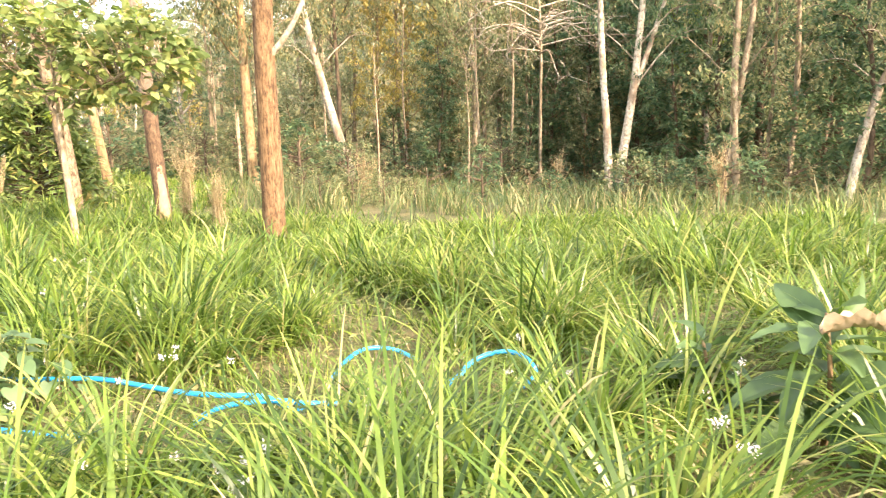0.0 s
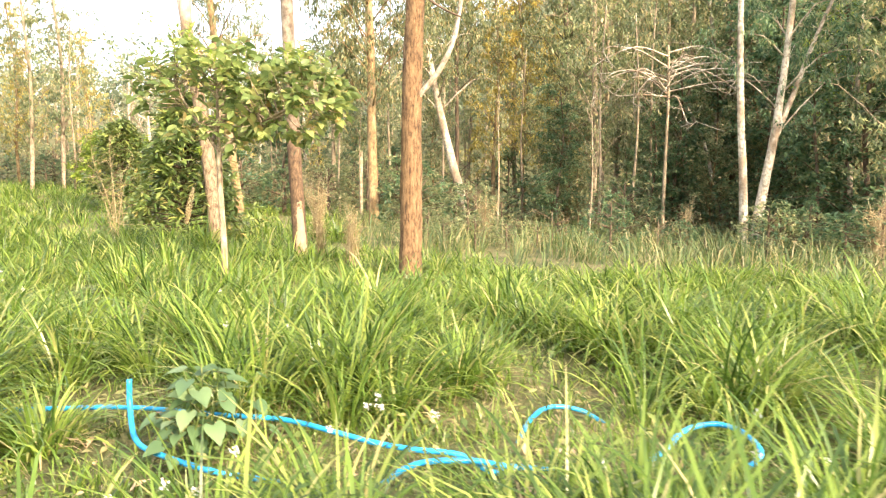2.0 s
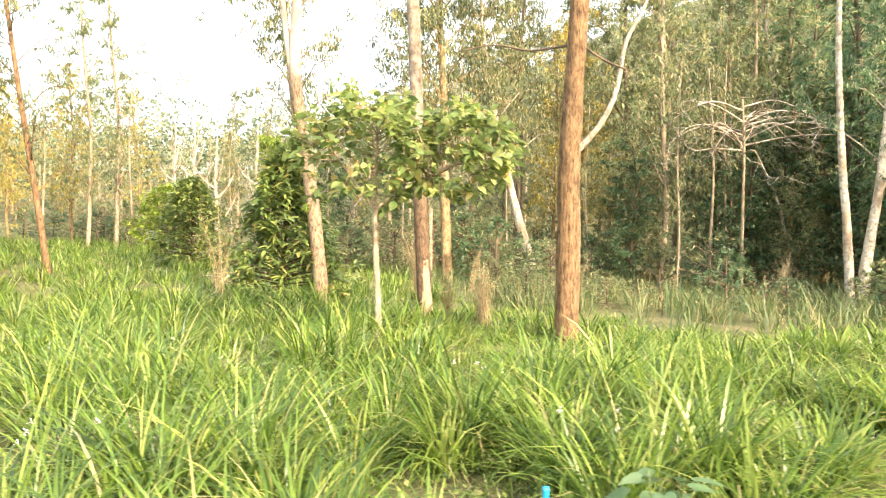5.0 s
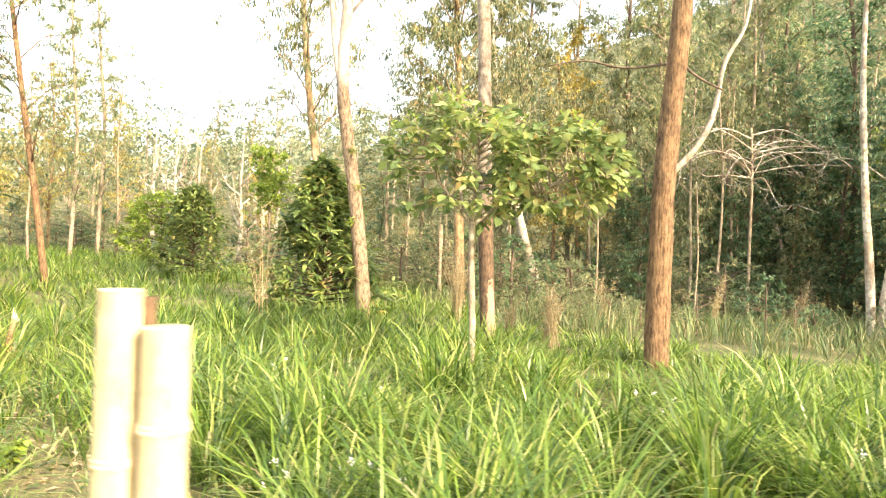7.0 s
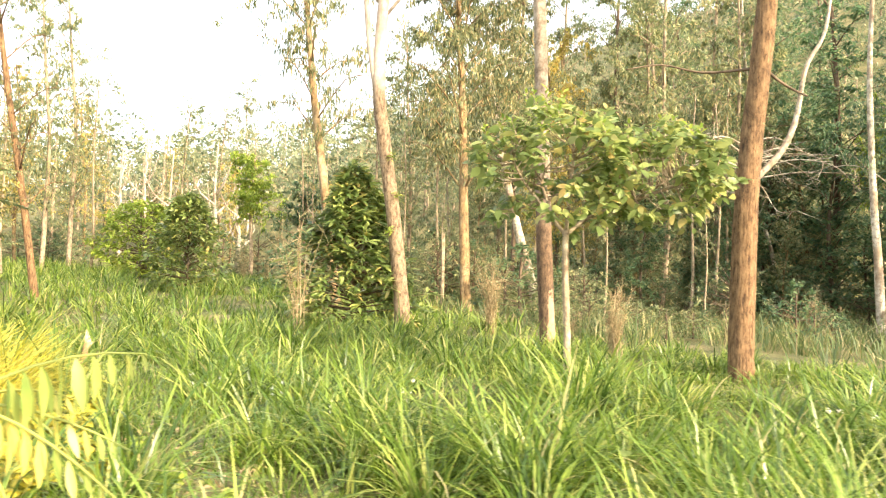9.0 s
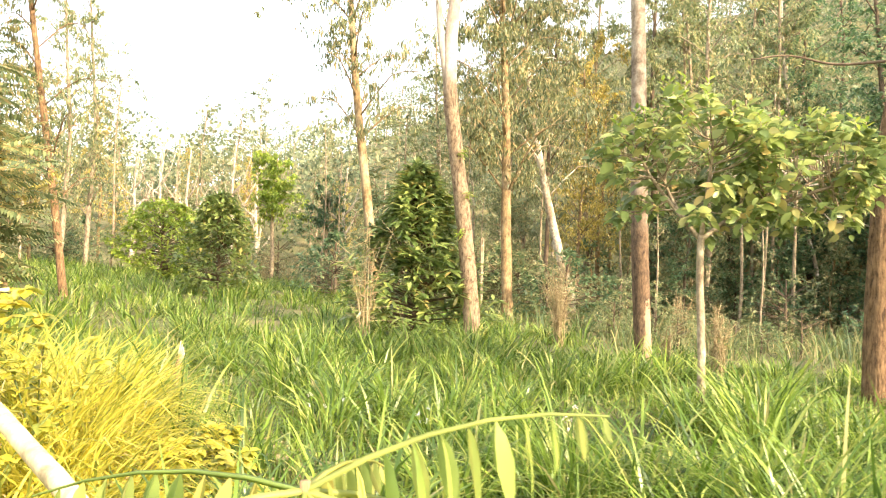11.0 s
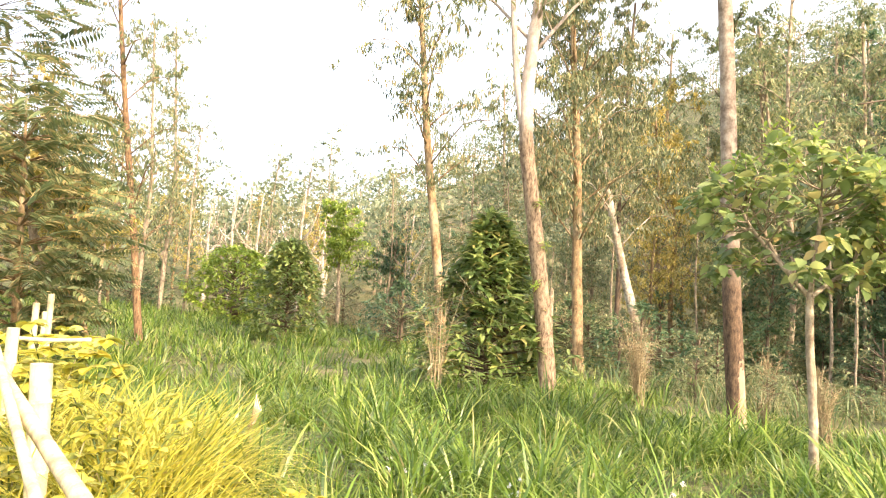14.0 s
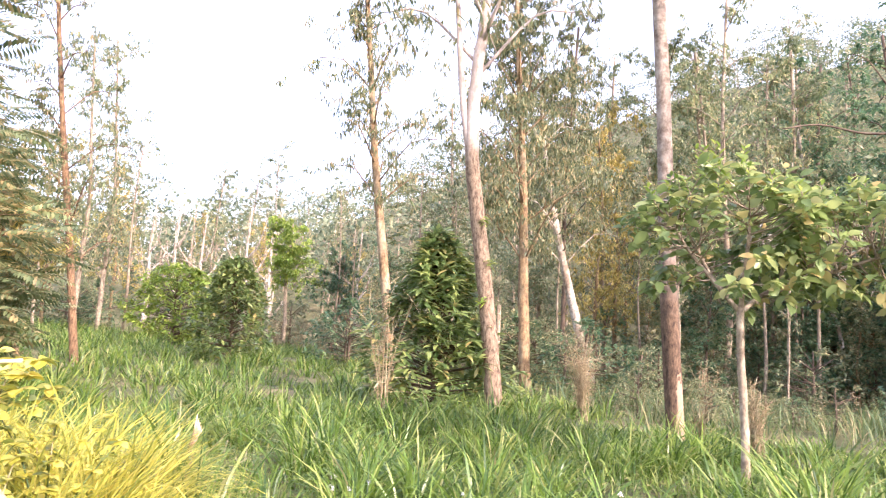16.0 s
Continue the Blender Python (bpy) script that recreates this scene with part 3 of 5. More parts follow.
# ---- bushes ----
def bush(name, x, y, label, leaf, shape, n, size, aspect, whorl=7, rich=False, up=0.0, group="", bark=None, tiny=False):
    """A dense bush. shape(f) gives its radius at the fraction f of its height; whorls of leaves sit on twigs."""
    root = thing(name, x, y, label, "bush", group, up)
    height, radius = shape
    wood, crown = Build(), Build()
    tube(wood, smooth_line([(0, 0, -0.1), (0.02, 0, height * 0.4), (0, 0, height * 0.93)], 5), np.linspace(0.05, 0.012, 11), 8, 0.05)
    for k in range(n):
        f = rng.random() ** 0.85
        r = radius(f) * (0.45 + 0.55 * rng.random() ** 0.4) * (0.85 + 0.3 * rng.random())
        a = rng.random() * 6.283
        r *= 1 + 0.18 * math.sin(3 * a + 9 * f) + 0.1 * math.sin(7 * a + 4 * f)
        tip = np.array([math.cos(a) * r, math.sin(a) * r, height * (0.04 + 0.96 * f) + 0.05 * rng.normal()])
        if k % (8 if tiny else 4) == 0:
            tube(wood, [(0, 0, tip[2] * 0.75), tip * [0.6, 0.6, 0.9], tip], [0.014, 0.009, 0.004], 4, 0, False)
        out = unit(np.array([math.cos(a), math.sin(a), 0.35]))
        th = rng.random(whorl) * 6.283
        d = out * 0.6 + np.stack([np.cos(th), np.sin(th), 0.5 * rng.normal(size=whorl) - 0.1], 1) * 0.8
        ln = size * (0.65 + 0.6 * rng.random(whorl))
        leaves(crown, tip + cluster_points(whorl, size * 0.12), d, ln, ln * aspect, 0.25, 0.1, rich, tiny=tiny)
    part("stem", wood, bark or BARK_DARK, root)
    part("crown", crown, leaf, root)
    return root


bush("conical_bush", -7.6, 14.35, "dense conical bush with dark glossy elongated leaves", DARK, (3.15, lambda f: 1.34 * (1 - f) ** 0.68 * min(1, 0.6 + 3 * f)), 820, 0.23, 0.3, 7, True)
bush("round_bush", -17.75, 28.2, "round bush with bright yellow-green leaves", BRIGHT, (2.95, lambda f: 1.38 * math.sqrt(max(0, 1 - (1.9 * f - 0.9) ** 2)) + 0.1), 640, 0.24, 0.36, 7)
bush("dark_bush", -13.45, 21.6, "dense dark-leaved bush in the grass", DARK, (2.95, lambda f: 1.2 * (1 - f) ** 0.5 * min(1, 0.6 + 2 * f)), 700, 0.2, 0.4, 7)


def feather_tree(name, x, y, label, h, radius, fronds, c0=0.35, size=0.5, bark=None, leaf=None, dx=0.0, group=""):
    """A tree of flat feathery fronds in tiers."""
    root = thing(name, x, y, label, "tree", group)
    wood, crown = Build(), Build()
    course = smooth_line([(0, 0, -0.1), (dx * 0.4, 0, h * 0.4), (dx, 0, h)], 8)
    tube(wood, course, np.linspace(0.035 * h ** 0.7, 0.015, len(course)), 8, 0.04)
    for k in range(fronds):
        f = c0 + (1 - c0) * (k + 0.5) / fronds
        a = 2.399 * k
        at = course[int(f * (len(course) - 1))]
        reach = radius * (0.35 + 0.75 * math.sin(math.pi * min(1, (1 - f) / (1 - c0) * 0.8 + 0.15)))
        q = at + np.array([math.cos(a), math.sin(a), 0.22]) * reach * (0.25 + 0.75 * rng.random())
        if k % 3 == 0:
            tube(wood, [at, (at + q) / 2 + [0, 0, 0.05], q], [0.013, 0.009, 0.004], 4, 0, False)
        frond(crown, q, (math.cos(a), math.sin(a), 0.12 + 0.25 * rng.normal()), size * (0.7 + 0.6 * rng.random()), 12, 0.27, 0.22, False, 0.34, tiny=True)
    part("trunk", wood, bark or BARK_TAN, root)
    part("crown", crown, leaf or FEATHER, root)
    return root


def frond(b, p, way, length, pairs, leaflet=0.25, droop=0.3, rich=False, aspect=0.3, hang=0.0, tiny=False):
    way = unit(np.asarray(way, float))
    s = unit(np.cross(way, [0, 0, 1.0]) + (np.array([0, 0, 0.55]) * rng.normal() if tiny else 0.0))
    f = np.repeat((np.arange(pairs) + 0.8) / pairs, 2)
    sign = np.tile([1, -1], pairs)
    c = np.asarray(p) + np.outer(f * length, way) - np.outer(droop * length * f * f, [0, 0, 1.0])
    d = np.outer(sign, s) * (1 - 0.6 * hang) + way * 0.4 - np.array([0, 0, 0.15 + hang])
    ln = length * leaflet * np.sin(np.pi * (0.25 + 0.65 * f)) * (0.85 + 0.3 * rng.random(2 * pairs))
    leaves(b, c, d, ln, ln * aspect, 0.15, 0.08, rich, tiny=tiny)
    tube(b, np.asarray(p) + np.outer(np.linspace(0, 1, 6) * length, way) - np.outer(droop * length * np.linspace(0, 1, 6) ** 2, [0, 0, 1.0]), np.linspace(0.008, 0.003, 6) * max(1, length), 3, 0, False)


feather_tree("feathery_tree", -14.55, 12.2, "young tree with tiers of feathery green fronds", 4.3, 1.25, 620, 0.2, 0.6, dx=-0.3)
feather_tree("feathery_tree", -18.2, 16.0, "tall tree with dark flat feathery branches", 10.5, 2.0, 480, 0.3, 0.9, BARK_DARK, dx=-0.9)
feather_tree("feathery_tree", -8.7, 30.0, "pale-stemmed tree with a dark feathery crown", 7.6, 1.7, 110, 0.5, 0.8, BARK_PALE)


# ---- woods behind the field ----
def wood_tree(label, h, r, bark, leaf, c0, limbs, length, size, n_leaf, dx, hang, aspect, name="wood_tree"):
    return gum_tree(name, 0, 0, lean(h, dx, 0.02, 0.12), r, r * 0.4, label, bark, leaf, c0, limbs, length, size, n_leaf, hang, 8, aspect=aspect, clump=0.12, tiny=True)


KINDS = [
    wood_tree("slim forest tree with a pale stem and thin hanging crown", 11, 0.08, BARK_PALE, OLIVE, 0.2, 22, 1.9, 0.155, 44, 0.02, 0.6, 0.36),
    wood_tree("forest tree with a dark stem and dense green crown", 10.5, 0.10, BARK_DARK, FOREST, 0.12, 26, 2.1, 0.165, 45, -0.02, 0.3, 0.46),
    wood_tree("white-stemmed forest tree with a sparse olive crown", 12, 0.08, BARK_WHITE, OLIVE, 0.32, 18, 2.0, 0.155, 44, 0.05, 0.6, 0.36),
    wood_tree("low forest tree with leaves down to the ground", 6.0, 0.06, BARK_DARK, FOREST, 0.04, 22, 1.6, 0.165, 41, 0.0, 0.2, 0.48),
    wood_tree("forest tree with evening sunlight painted gold into its leaves", 8.5, 0.07, BARK_TAN, GUM_SUNLIT, 0.25, 22, 1.5, 0.145, 42, -0.04, 0.6, 0.36),
    wood_tree("low olive-leaved forest tree with leaves down to the ground", 5.0, 0.05, BARK_TAN, OLIVE, 0.04, 22, 1.5, 0.145, 42, 0.03, 0.3, 0.42),
]
SPOTS = []


def put_wood(kind, x, y, scale, turn):
    root = copy_thing(KINDS[kind], Matrix.Translation(gp(x, y)) @ pose(0, 0, 0, 0, 0, turn) @ Matrix.Diagonal((scale, scale, scale, 1)))
    tagged(root, group="trees of the wood")


def scatter(n, box, kinds, low, high, gap):
    made = 0
    for _ in range(n * 12):
        x, y = rng.uniform(box[0], box[1]), rng.uniform(box[2], box[3])
        if made >= n or any(math.hypot(x - a, y - c) < gap for a, c in SPOTS):
            continue
        SPOTS.append((x, y))
        made += 1
        put_wood(int(rng.choice(kinds)), x, y, rng.uniform(low, high), rng.uniform(0, 360))


scatter(7, (8, 18, 16, 24), [0, 5, 3, 2], 0.9, 1.25, 2.0)
scatter(4, (-2, 5, 29, 40), [0, 5, 4, 5], 0.9, 1.3, 2.2)
scatter(14, (5, 18, 26, 40), [1, 3, 5, 0], 0.9, 1.3, 2.2)
scatter(10, (0.5, 9, 24, 30), [3, 5], 0.5, 0.85, 1.6)
scatter(10, (9, 22, 40, 52), [1, 1, 3, 0], 1.25, 1.6, 2.6)
scatter(8, (-10, 1, 30, 44), [0, 5, 4, 2, 5, 0], 0.8, 1.15, 2.2)
scatter(26, (-40, -10, 39, 54), [0, 4, 2, 5, 3, 5, 4], 0.45, 1.05, 2.2)
scatter(13, (-34, -21, 20, 33), [4, 0, 4, 3, 5], 0.6, 1.2, 2.2)
# The three at x 12 to 15.2, y under 15 are unseen, added for shade.
for kind, x, y, sc, turn in ((0, 2.0, 26, 1.35, 10), (0, 6.4, 29.5, 1.3, 200), (2, 7.5, 30, 1.35, 150), (1, 9.5, 28, 1.4, 40), (4, -1.6, 29.5, 1.15, 90), (1, 12.5, 25, 1.4, 120), (0, 10.6, 19.6, 1.1, 33), (0, 12.2, 12.6, 1.0, 50), (5, 12.9, 14.8, 1.4, 290), (0, 15.2, 12.6, 1.1, 95), (0, 2.9, 29.5, 1.3, 130), (4, -0.3, 31.2, 1.4, 20), (0, 5.4, 30.0, 1.3, 15), (5, 8.6, 29.0, 1.7, 85), (3, 8.6, 26.4, 1.4, 220), (1, 8.4, 30.8, 1.4, 300), (1, 13, 21, 1.2, 77), (1, 15.2, 19.5, 1.2, 210), (1, 16.5, 23, 1.3, 12), (3, 9.6, 21.5, 1.4, 250), (0, 3.6, 32, 1.4, 60), (5, 6.5, 33, 2.2, 100), (0, 9.0, 34, 1.5, 190)):
    put_wood(kind, x, y, sc, turn)
for k, root in enumerate(KINDS):
    x, y = ((-4.0, 34), (10, 24), (2.5, 31), (8.2, 22), (-24, 36), (1.2, 26.5))[k]
    root.location = gp(x, y)
    tagged(root, group="trees of the wood")

# thin stems standing singly at the edge of the wood
THIN = gum_tree("sapling", 2.0, 23.0, lean(7.5, 0.01, 0.0, 0.06), 0.05, 0.02, "thin bare-stemmed sapling at the wood's edge", BARK_PALE, GUM, 0.55, 8, 0.9, 0.17, 14, 1.0, 7, "saplings at the edge")
for x, y, s, turn in ((3.9, 25, 1.1, 20), (3.3, 24, 1.0, 140), (-1.2, 21, 0.6, 60), (-5.9, 23.2, 0.5, 10), (-7.2, 25.5, 0.8, 200), (-0.4, 27.5, 0.9, 300), (1.5, 20.5, 0.55, 90), (-3.4, 27, 0.9, 240), (-11.2, 29, 0.7, 40), (10.2, 20, 1.2, 70), (-19.6, 28, 1.0, 30), (-20.5, 24, 0.9, 210), (-6.0, 29.5, 1.2, 270), (-12.5, 33, 1.0, 120)):
    copy_thing(THIN, Matrix.Translation(gp(x, y)) @ pose(0, 0, 0, 0, 0, turn) @ Matrix.Diagonal((s, s, s, 1)))


# undergrowth shrubs
SHRUBS = [
    bush("shrub", 3.0, 22.5, "leafy green undergrowth shrub at the wood's edge", FOREST, (1.7, lambda f: 0.95 * math.sqrt(max(0.02, 1 - (1.6 * f - 0.5) ** 2))), 165, 0.125, 0.44, 7, group="undergrowth shrubs", tiny=True),
    bush("shrub", -2.0, 20.0, "open undergrowth shrub with mixed olive leaves", OLIVE, (1.5, lambda f: 0.8 * math.sqrt(max(0.02, 1 - (1.5 * f - 0.6) ** 2))), 130, 0.11, 0.4, 7, group="undergrowth shrubs", tiny=True),
    bush("shrub", 9.0, 16.5, "dry brownish undergrowth shrub", DRY, (1.4, lambda f: 0.3 + 0.5 * f), 110, 0.08, 0.25, 5, group="undergrowth shrubs", tiny=True),
]
bush("shrub", 4.9, 16.0, "rounded olive shrub beside the twin-stemmed tree", OLIVE, (1.35, lambda f: 0.62 * math.sqrt(max(0.02, 1 - (1.5 * f - 0.6) ** 2))), 260, 0.09, 0.42, 7, tiny=True)
bush("shrub", 3.4, 17.6, "low rounded dark green shrub in the weeds", FOREST, (0.85, lambda f: 0.5 * math.sqrt(max(0.02, 1 - (1.5 * f - 0.5) ** 2))), 200, 0.08, 0.42, 7, tiny=True)


def scatter_shrubs(n, box, kinds, low, high):
    for _ in range(n):
        x, y = rng.uniform(box[0], box[1]), rng.uniform(box[2], box[3])
        s = rng.uniform(low, high)
        copy_thing(SHRUBS[int(rng.choice(kinds))], Matrix.Translation(gp(x, y)) @ pose(0, 0, 0, 0, 0, rng.uniform(0, 360)) @ Matrix.Diagonal((s, s, s * rng.uniform(0.7, 1.2), 1)))


scatter_shrubs(14, (-4, 4, 21, 29), [0, 1, 1], 0.7, 1.5)
scatter_shrubs(26, (4, 17, 21, 29), [0, 0, 0, 1], 0.8, 1.6)
scatter_shrubs(20, (5, 16, 15, 21), [0, 0, 1], 0.7, 1.4)
scatter_shrubs(36, (-12, -1, 24, 33), [1, 0, 1, 2], 0.8, 1.8)
scatter_shrubs(22, (-34, -12, 31, 37), [1, 0, 1], 0.8, 1.6)


scatter_shrubs(24, (-3.5, 7, 15.5, 20.5), [1, 1, 0, 2, 1], 0.3, 0.75)


# bare twiggy dead shrubs
def twig_shrub(x, y, h, spread, n, label, up=0.0, group="dead shrubs"):
    root = thing("dead_shrub", x, y, label, "shrub", group, up)
    b = Build()
    for _ in range(n):
        a = rng.random() * 6.283
        tip = np.array([math.cos(a) * spread * rng.random(), math.sin(a) * spread * rng.random(), h * (0.55 + 0.45 * rng.random())])
        foot = np.array([0.06 * rng.normal(), 0.06 * rng.normal(), -0.05])
        line = smooth_line([foot, foot * 0.5 + tip * [0.3, 0.3, 0.5], tip], 3)
        tube(b, line, np.linspace(0.0085, 0.003, len(line)), 4, 0.05, False)
        for q in line[2:]:
            for _ in range(4):
                w = unit(rng.normal(size=3) + [0, 0, 0.4]) * h * rng.uniform(0.08, 0.2)
                tube(b, [q, q + w * 0.6, q + w], [0.004, 0.003, 0.0015], 3, 0, False)
    tagged(part("twig_mass", b, DRY, root), kind="stuff")
    return root


twig_shrub(-4.9, 15.0, 1.55, 0.5, 30, "dry leafless shrub with pale upright twigs")
twig_shrub(-8.3, 12.9, 2.15, 0.6, 9, "dry leafless shrub with thin spreading twigs")
twig_shrub(-3.3, 11.6, 0.95, 0.2, 20, "dry leafless shrub with pale upright twigs")
twig_shrub(-3.9, 11.9, 0.75, 0.12, 12, "dry leafless shrub with pale upright twigs")
twig_shrub(6.35, 14.3, 1.45, 0.45, 20, "dry leafless shrub at the foot of a tree")
twig_shrub(-1.4, 18.5, 1.3, 0.4, 16, "dry leafless shrub with thin spreading twigs")
twig_shrub(4.0, 19.5, 1.5, 0.5, 18, "dry leafless shrub with thin spreading twigs")

# fallen bleached branches among the trees
root = thing("dead_tree", 4.3, 24.2, "leafless dead tree with bleached drooping branches", "tree")
root.scale = (1.15, 1.15, 1.2)
b = Build()
tube(b, smooth_line([(0, 0, -0.1), (0.02, 0, 2), (0.05, 0, 4), (0, 0, 5.4)], 5), np.linspace(0.06, 0.03, 16), 8, 0.05)
part("trunk", b, BARK_PALE, root)
b = Build()
for k in range(22):
    a, z0 = rng.random() * 6.283, rng.uniform(3.9, 5.3)
    l = rng.uniform(1.3, 3.5)
    e = np.array([math.cos(a) * l * 1.1 - 0.4, math.sin(a) * l * 0.7, z0 + rng.uniform(-0.9, 0.5)])
    bend = np.array([0.3 * rng.normal(), 0.3 * rng.normal(), 0.3 * rng.normal()])
    line = smooth_line([(0, 0, z0), e * [0.35, 0.35, 0] + [0, 0, z0 + 0.2] + bend * 0.5, e * [0.7, 0.7, 0] + [0, 0, (z0 + e[2]) / 2 + 0.1] + bend, e], 4)
    tube(b, line, np.linspace(0.027, 0.007, len(line)), 4, 0.05, False)
    for q in line[3:]:
        w = unit(rng.normal(size=3) * [1, 1, 0.6] + [0, 0, -0.2]) * rng.uniform(0.2, 0.7)
        tube(b, [q, q + w * 0.5 + 0.05 * rng.normal(size=3), q + w], [0.013, 0.009, 0.004], 3, 0, False)
tagged(part("branch_mass", b, BARK_WHITE, root), kind="stuff")
root = thing("bent_tree", 6.75, 26.8, "thin pale dead tree bent over at the top", "tree")
root.scale = (0.82, 0.82, 0.8)
b = Build()
tube(b, smooth_line([(0, 0, -0.1), (-0.15, 0, 2.2), (-0.55, 0, 4.2), (-1.3, 0, 5.9), (-2.1, 0, 6.7)], 6), np.linspace(0.115, 0.05, 25), 8, 0.05)
part("trunk", b, BARK_WHITE, root)


def bare_tree(x, y, h, label):
    """A dead pale tree with upswept forks."""
    root = thing("dead_tree", x, y, label, "tree", "bare pale trees")
    b = Build()
    tube(b, smooth_line([(0, 0, -0.1), (0.1, 0, h * 0.3), (0.0, 0, h * 0.62), (0.15, 0, h)], 4), np.linspace(0.16, 0.03, 13), 7, 0.05)
    part("trunk", b, BARK_WHITE, root)
    for k in range(7):
        b = Build()
        z0, a, l = h * (0.2 + 0.08 * k), 2.4 * k, h * rng.uniform(0.2, 0.38)
        e = np.array([math.cos(a) * l * 0.6, math.sin(a) * l * 0.6, z0 + l * 0.8])
        line = smooth_line([(0.05, 0, z0), (e + [0, 0, z0]) * [0.6, 0.6, 0.48], e], 4)
        tube(b, line, np.linspace(0.07, 0.02, len(line)), 5, 0.05)
        for q in line[3:]:
            w = unit(rng.normal(size=3) + [0, 0, 0.8]) * l * 0.3
            tube(b, [q, q + w], [0.02, 0.008], 3, 0, False)
        part("limb", b, BARK_WHITE, root)


for x, y, h in ((-18.3, 38.4, 7.2), (-16.9, 38.0, 6.0), (-22.3, 38.8, 7.6), (-12.0, 36, 6.0), (-20.4, 37.6, 6.4), (-24.2, 40, 7.0)):
    bare_tree(x, y, h, "leafless pale tree with upswept forks")


gum_tree("round_tree", -14.6, 32.4, lean(5.6, 0.01, 0.0), 0.09, 0.04, "small round-crowned tree with fresh green leaves", BARK_PALE, BRIGHT, 0.5, 18, 1.5, 0.17, 70, 0.5, aspect=0.42, tiny=True)
gum_tree("round_tree", -12.4, 33.6, lean(4.6, 0.02, 0.0), 0.08, 0.04, "small round-crowned tree with dull green leaves", BARK_PALE, FOREST, 0.4, 16, 1.3, 0.16, 64, 0.5, aspect=0.42, tiny=True)
for x, y, h in ((-13.4, 30.4, 1.9), (-12.2, 29.2, 1.7), (-10.9, 27.6, 1.8), (-14.6, 31.4, 1.5), (-9.6, 25.2, 1.6)):
    twig_shrub(x, y, h, 0.9, 16, "dry reddish-brown leafless shrub beyond the grass")


def flakes(b, p, size):
    """Small leaf sprays for the distance."""
    n = len(p)
    d = unit(rng.normal(size=(n, 3))) * size[:, None]
    e = unit(np.cross(d, rng.normal(size=(n, 3)))) * size[:, None] * 0.28
    v = np.stack([p - d * 0.5, p + e, p + d * 0.5, p - e], 1)
    b.add(v.reshape(-1, 3), (np.arange(n) * 4)[:, None] + [0, 1, 2, 3])


def hill_woods():
    """Trees that cover the far hill."""
    crown, stems = Build(), Build()
    made = 0
    while made < 780:
        d, bear = rng.uniform(46, 138), radians(rng.uniform(-42, 44))
        x, y = -4 + d * math.sin(bear), 2 + d * math.cos(bear)
        made += 1
        h = rng.uniform(5, 10)
        foot = gp(x, y)
        n = 160
        lobes = rng.normal(size=(9, 3)) * [h * 0.16, h * 0.16, h * 0.2]
        p = foot + np.array([0, 0, h * 0.58]) + lobes[rng.integers(0, 9, n)] + rng.normal(size=(n, 3)) * h * [0.05, 0.05, 0.035]
        flakes(crown, p, rng.uniform(0.24, 0.5, n))
        if made % 2:
            tube(stems, [foot - [0, 0, 0.3], foot + [0.1, 0, h * 0.4], foot + [0.2, 0, h * 0.8]], [0.12, 0.09, 0.03], 5, 0, False)
    root = thing("hill_woods", 0, 60, "sunlit wooded hillside behind the field", "trees")
    root["kind"] = "stuff"
    root.location = (0, 0, 0)
    tagged(part("crowns", crown, HILL, root), kind="stuff")
    tagged(part("stems", stems, BARK_PALE, root), kind="stuff")


hill_woods()


# ---- grass ----
def line_y(x):
    """The walked line in plan."""
    return np.interp(x, [-12, -7.4, -6.3, -5.1, -2.5, 0.1, 3], [3.4, 2.4, 1.5, 1.0, 0.73, 0.2, 0.0])


def trampled(x, y):
    """1 where the ground is nearly bare: the strip where the hose lies, and the foot track."""
    strip = 1.5 * np.exp(-(((y - np.interp(x, [-3.2, -2, -1, 1], [3.55, 3.35, 3.25, 3.5])) / 0.5) ** 2)) * step(x, -3.6, -2.8) * (1 - 0.75 * step(x, -0.9, -0.3)) * (x < 1.2)
    strip = strip + 1.5 * np.exp(-(((x - 0.45) / 0.5) ** 2 + ((y - 3.4) / 0.6) ** 2)) + 1.5 * np.exp(-(((x + 0.25) / 0.45) ** 2 + ((y - 4.1) / 0.6) ** 2)) + 1.6 * np.exp(-(((x + 2.1) / 0.5) ** 2 + ((y - 3.0) / 0.6) ** 2))
    patch = np.exp(-(((x - 1.55) / 0.7) ** 2 + ((y - 2.6) / 0.6) ** 2))
    track = np.exp(-(((y - np.interp(x, [-10.5, -9.3, -8.3, -7.2, -6, -5], [9.5, 8.6, 7.0, 5.4, 4.2, 3.6])) / 0.85) ** 2)) * (x < -5.2) * (x > -10.5) * (1.25 - 0.45 * step(y, 7.4, 9.0))
    sunny = (x < -8.55 - 0.4 * (y - 5.5)) * (y < 8.5)
    return np.clip(strip + patch + track + sunny, 0, 1)


def field_end(x):
    """How far the bright grass reaches before the dull scrub begins."""
    return np.interp(x, [-12, -7, -4, -1, 6], [33, 24, 15, 11.4, 10.8])


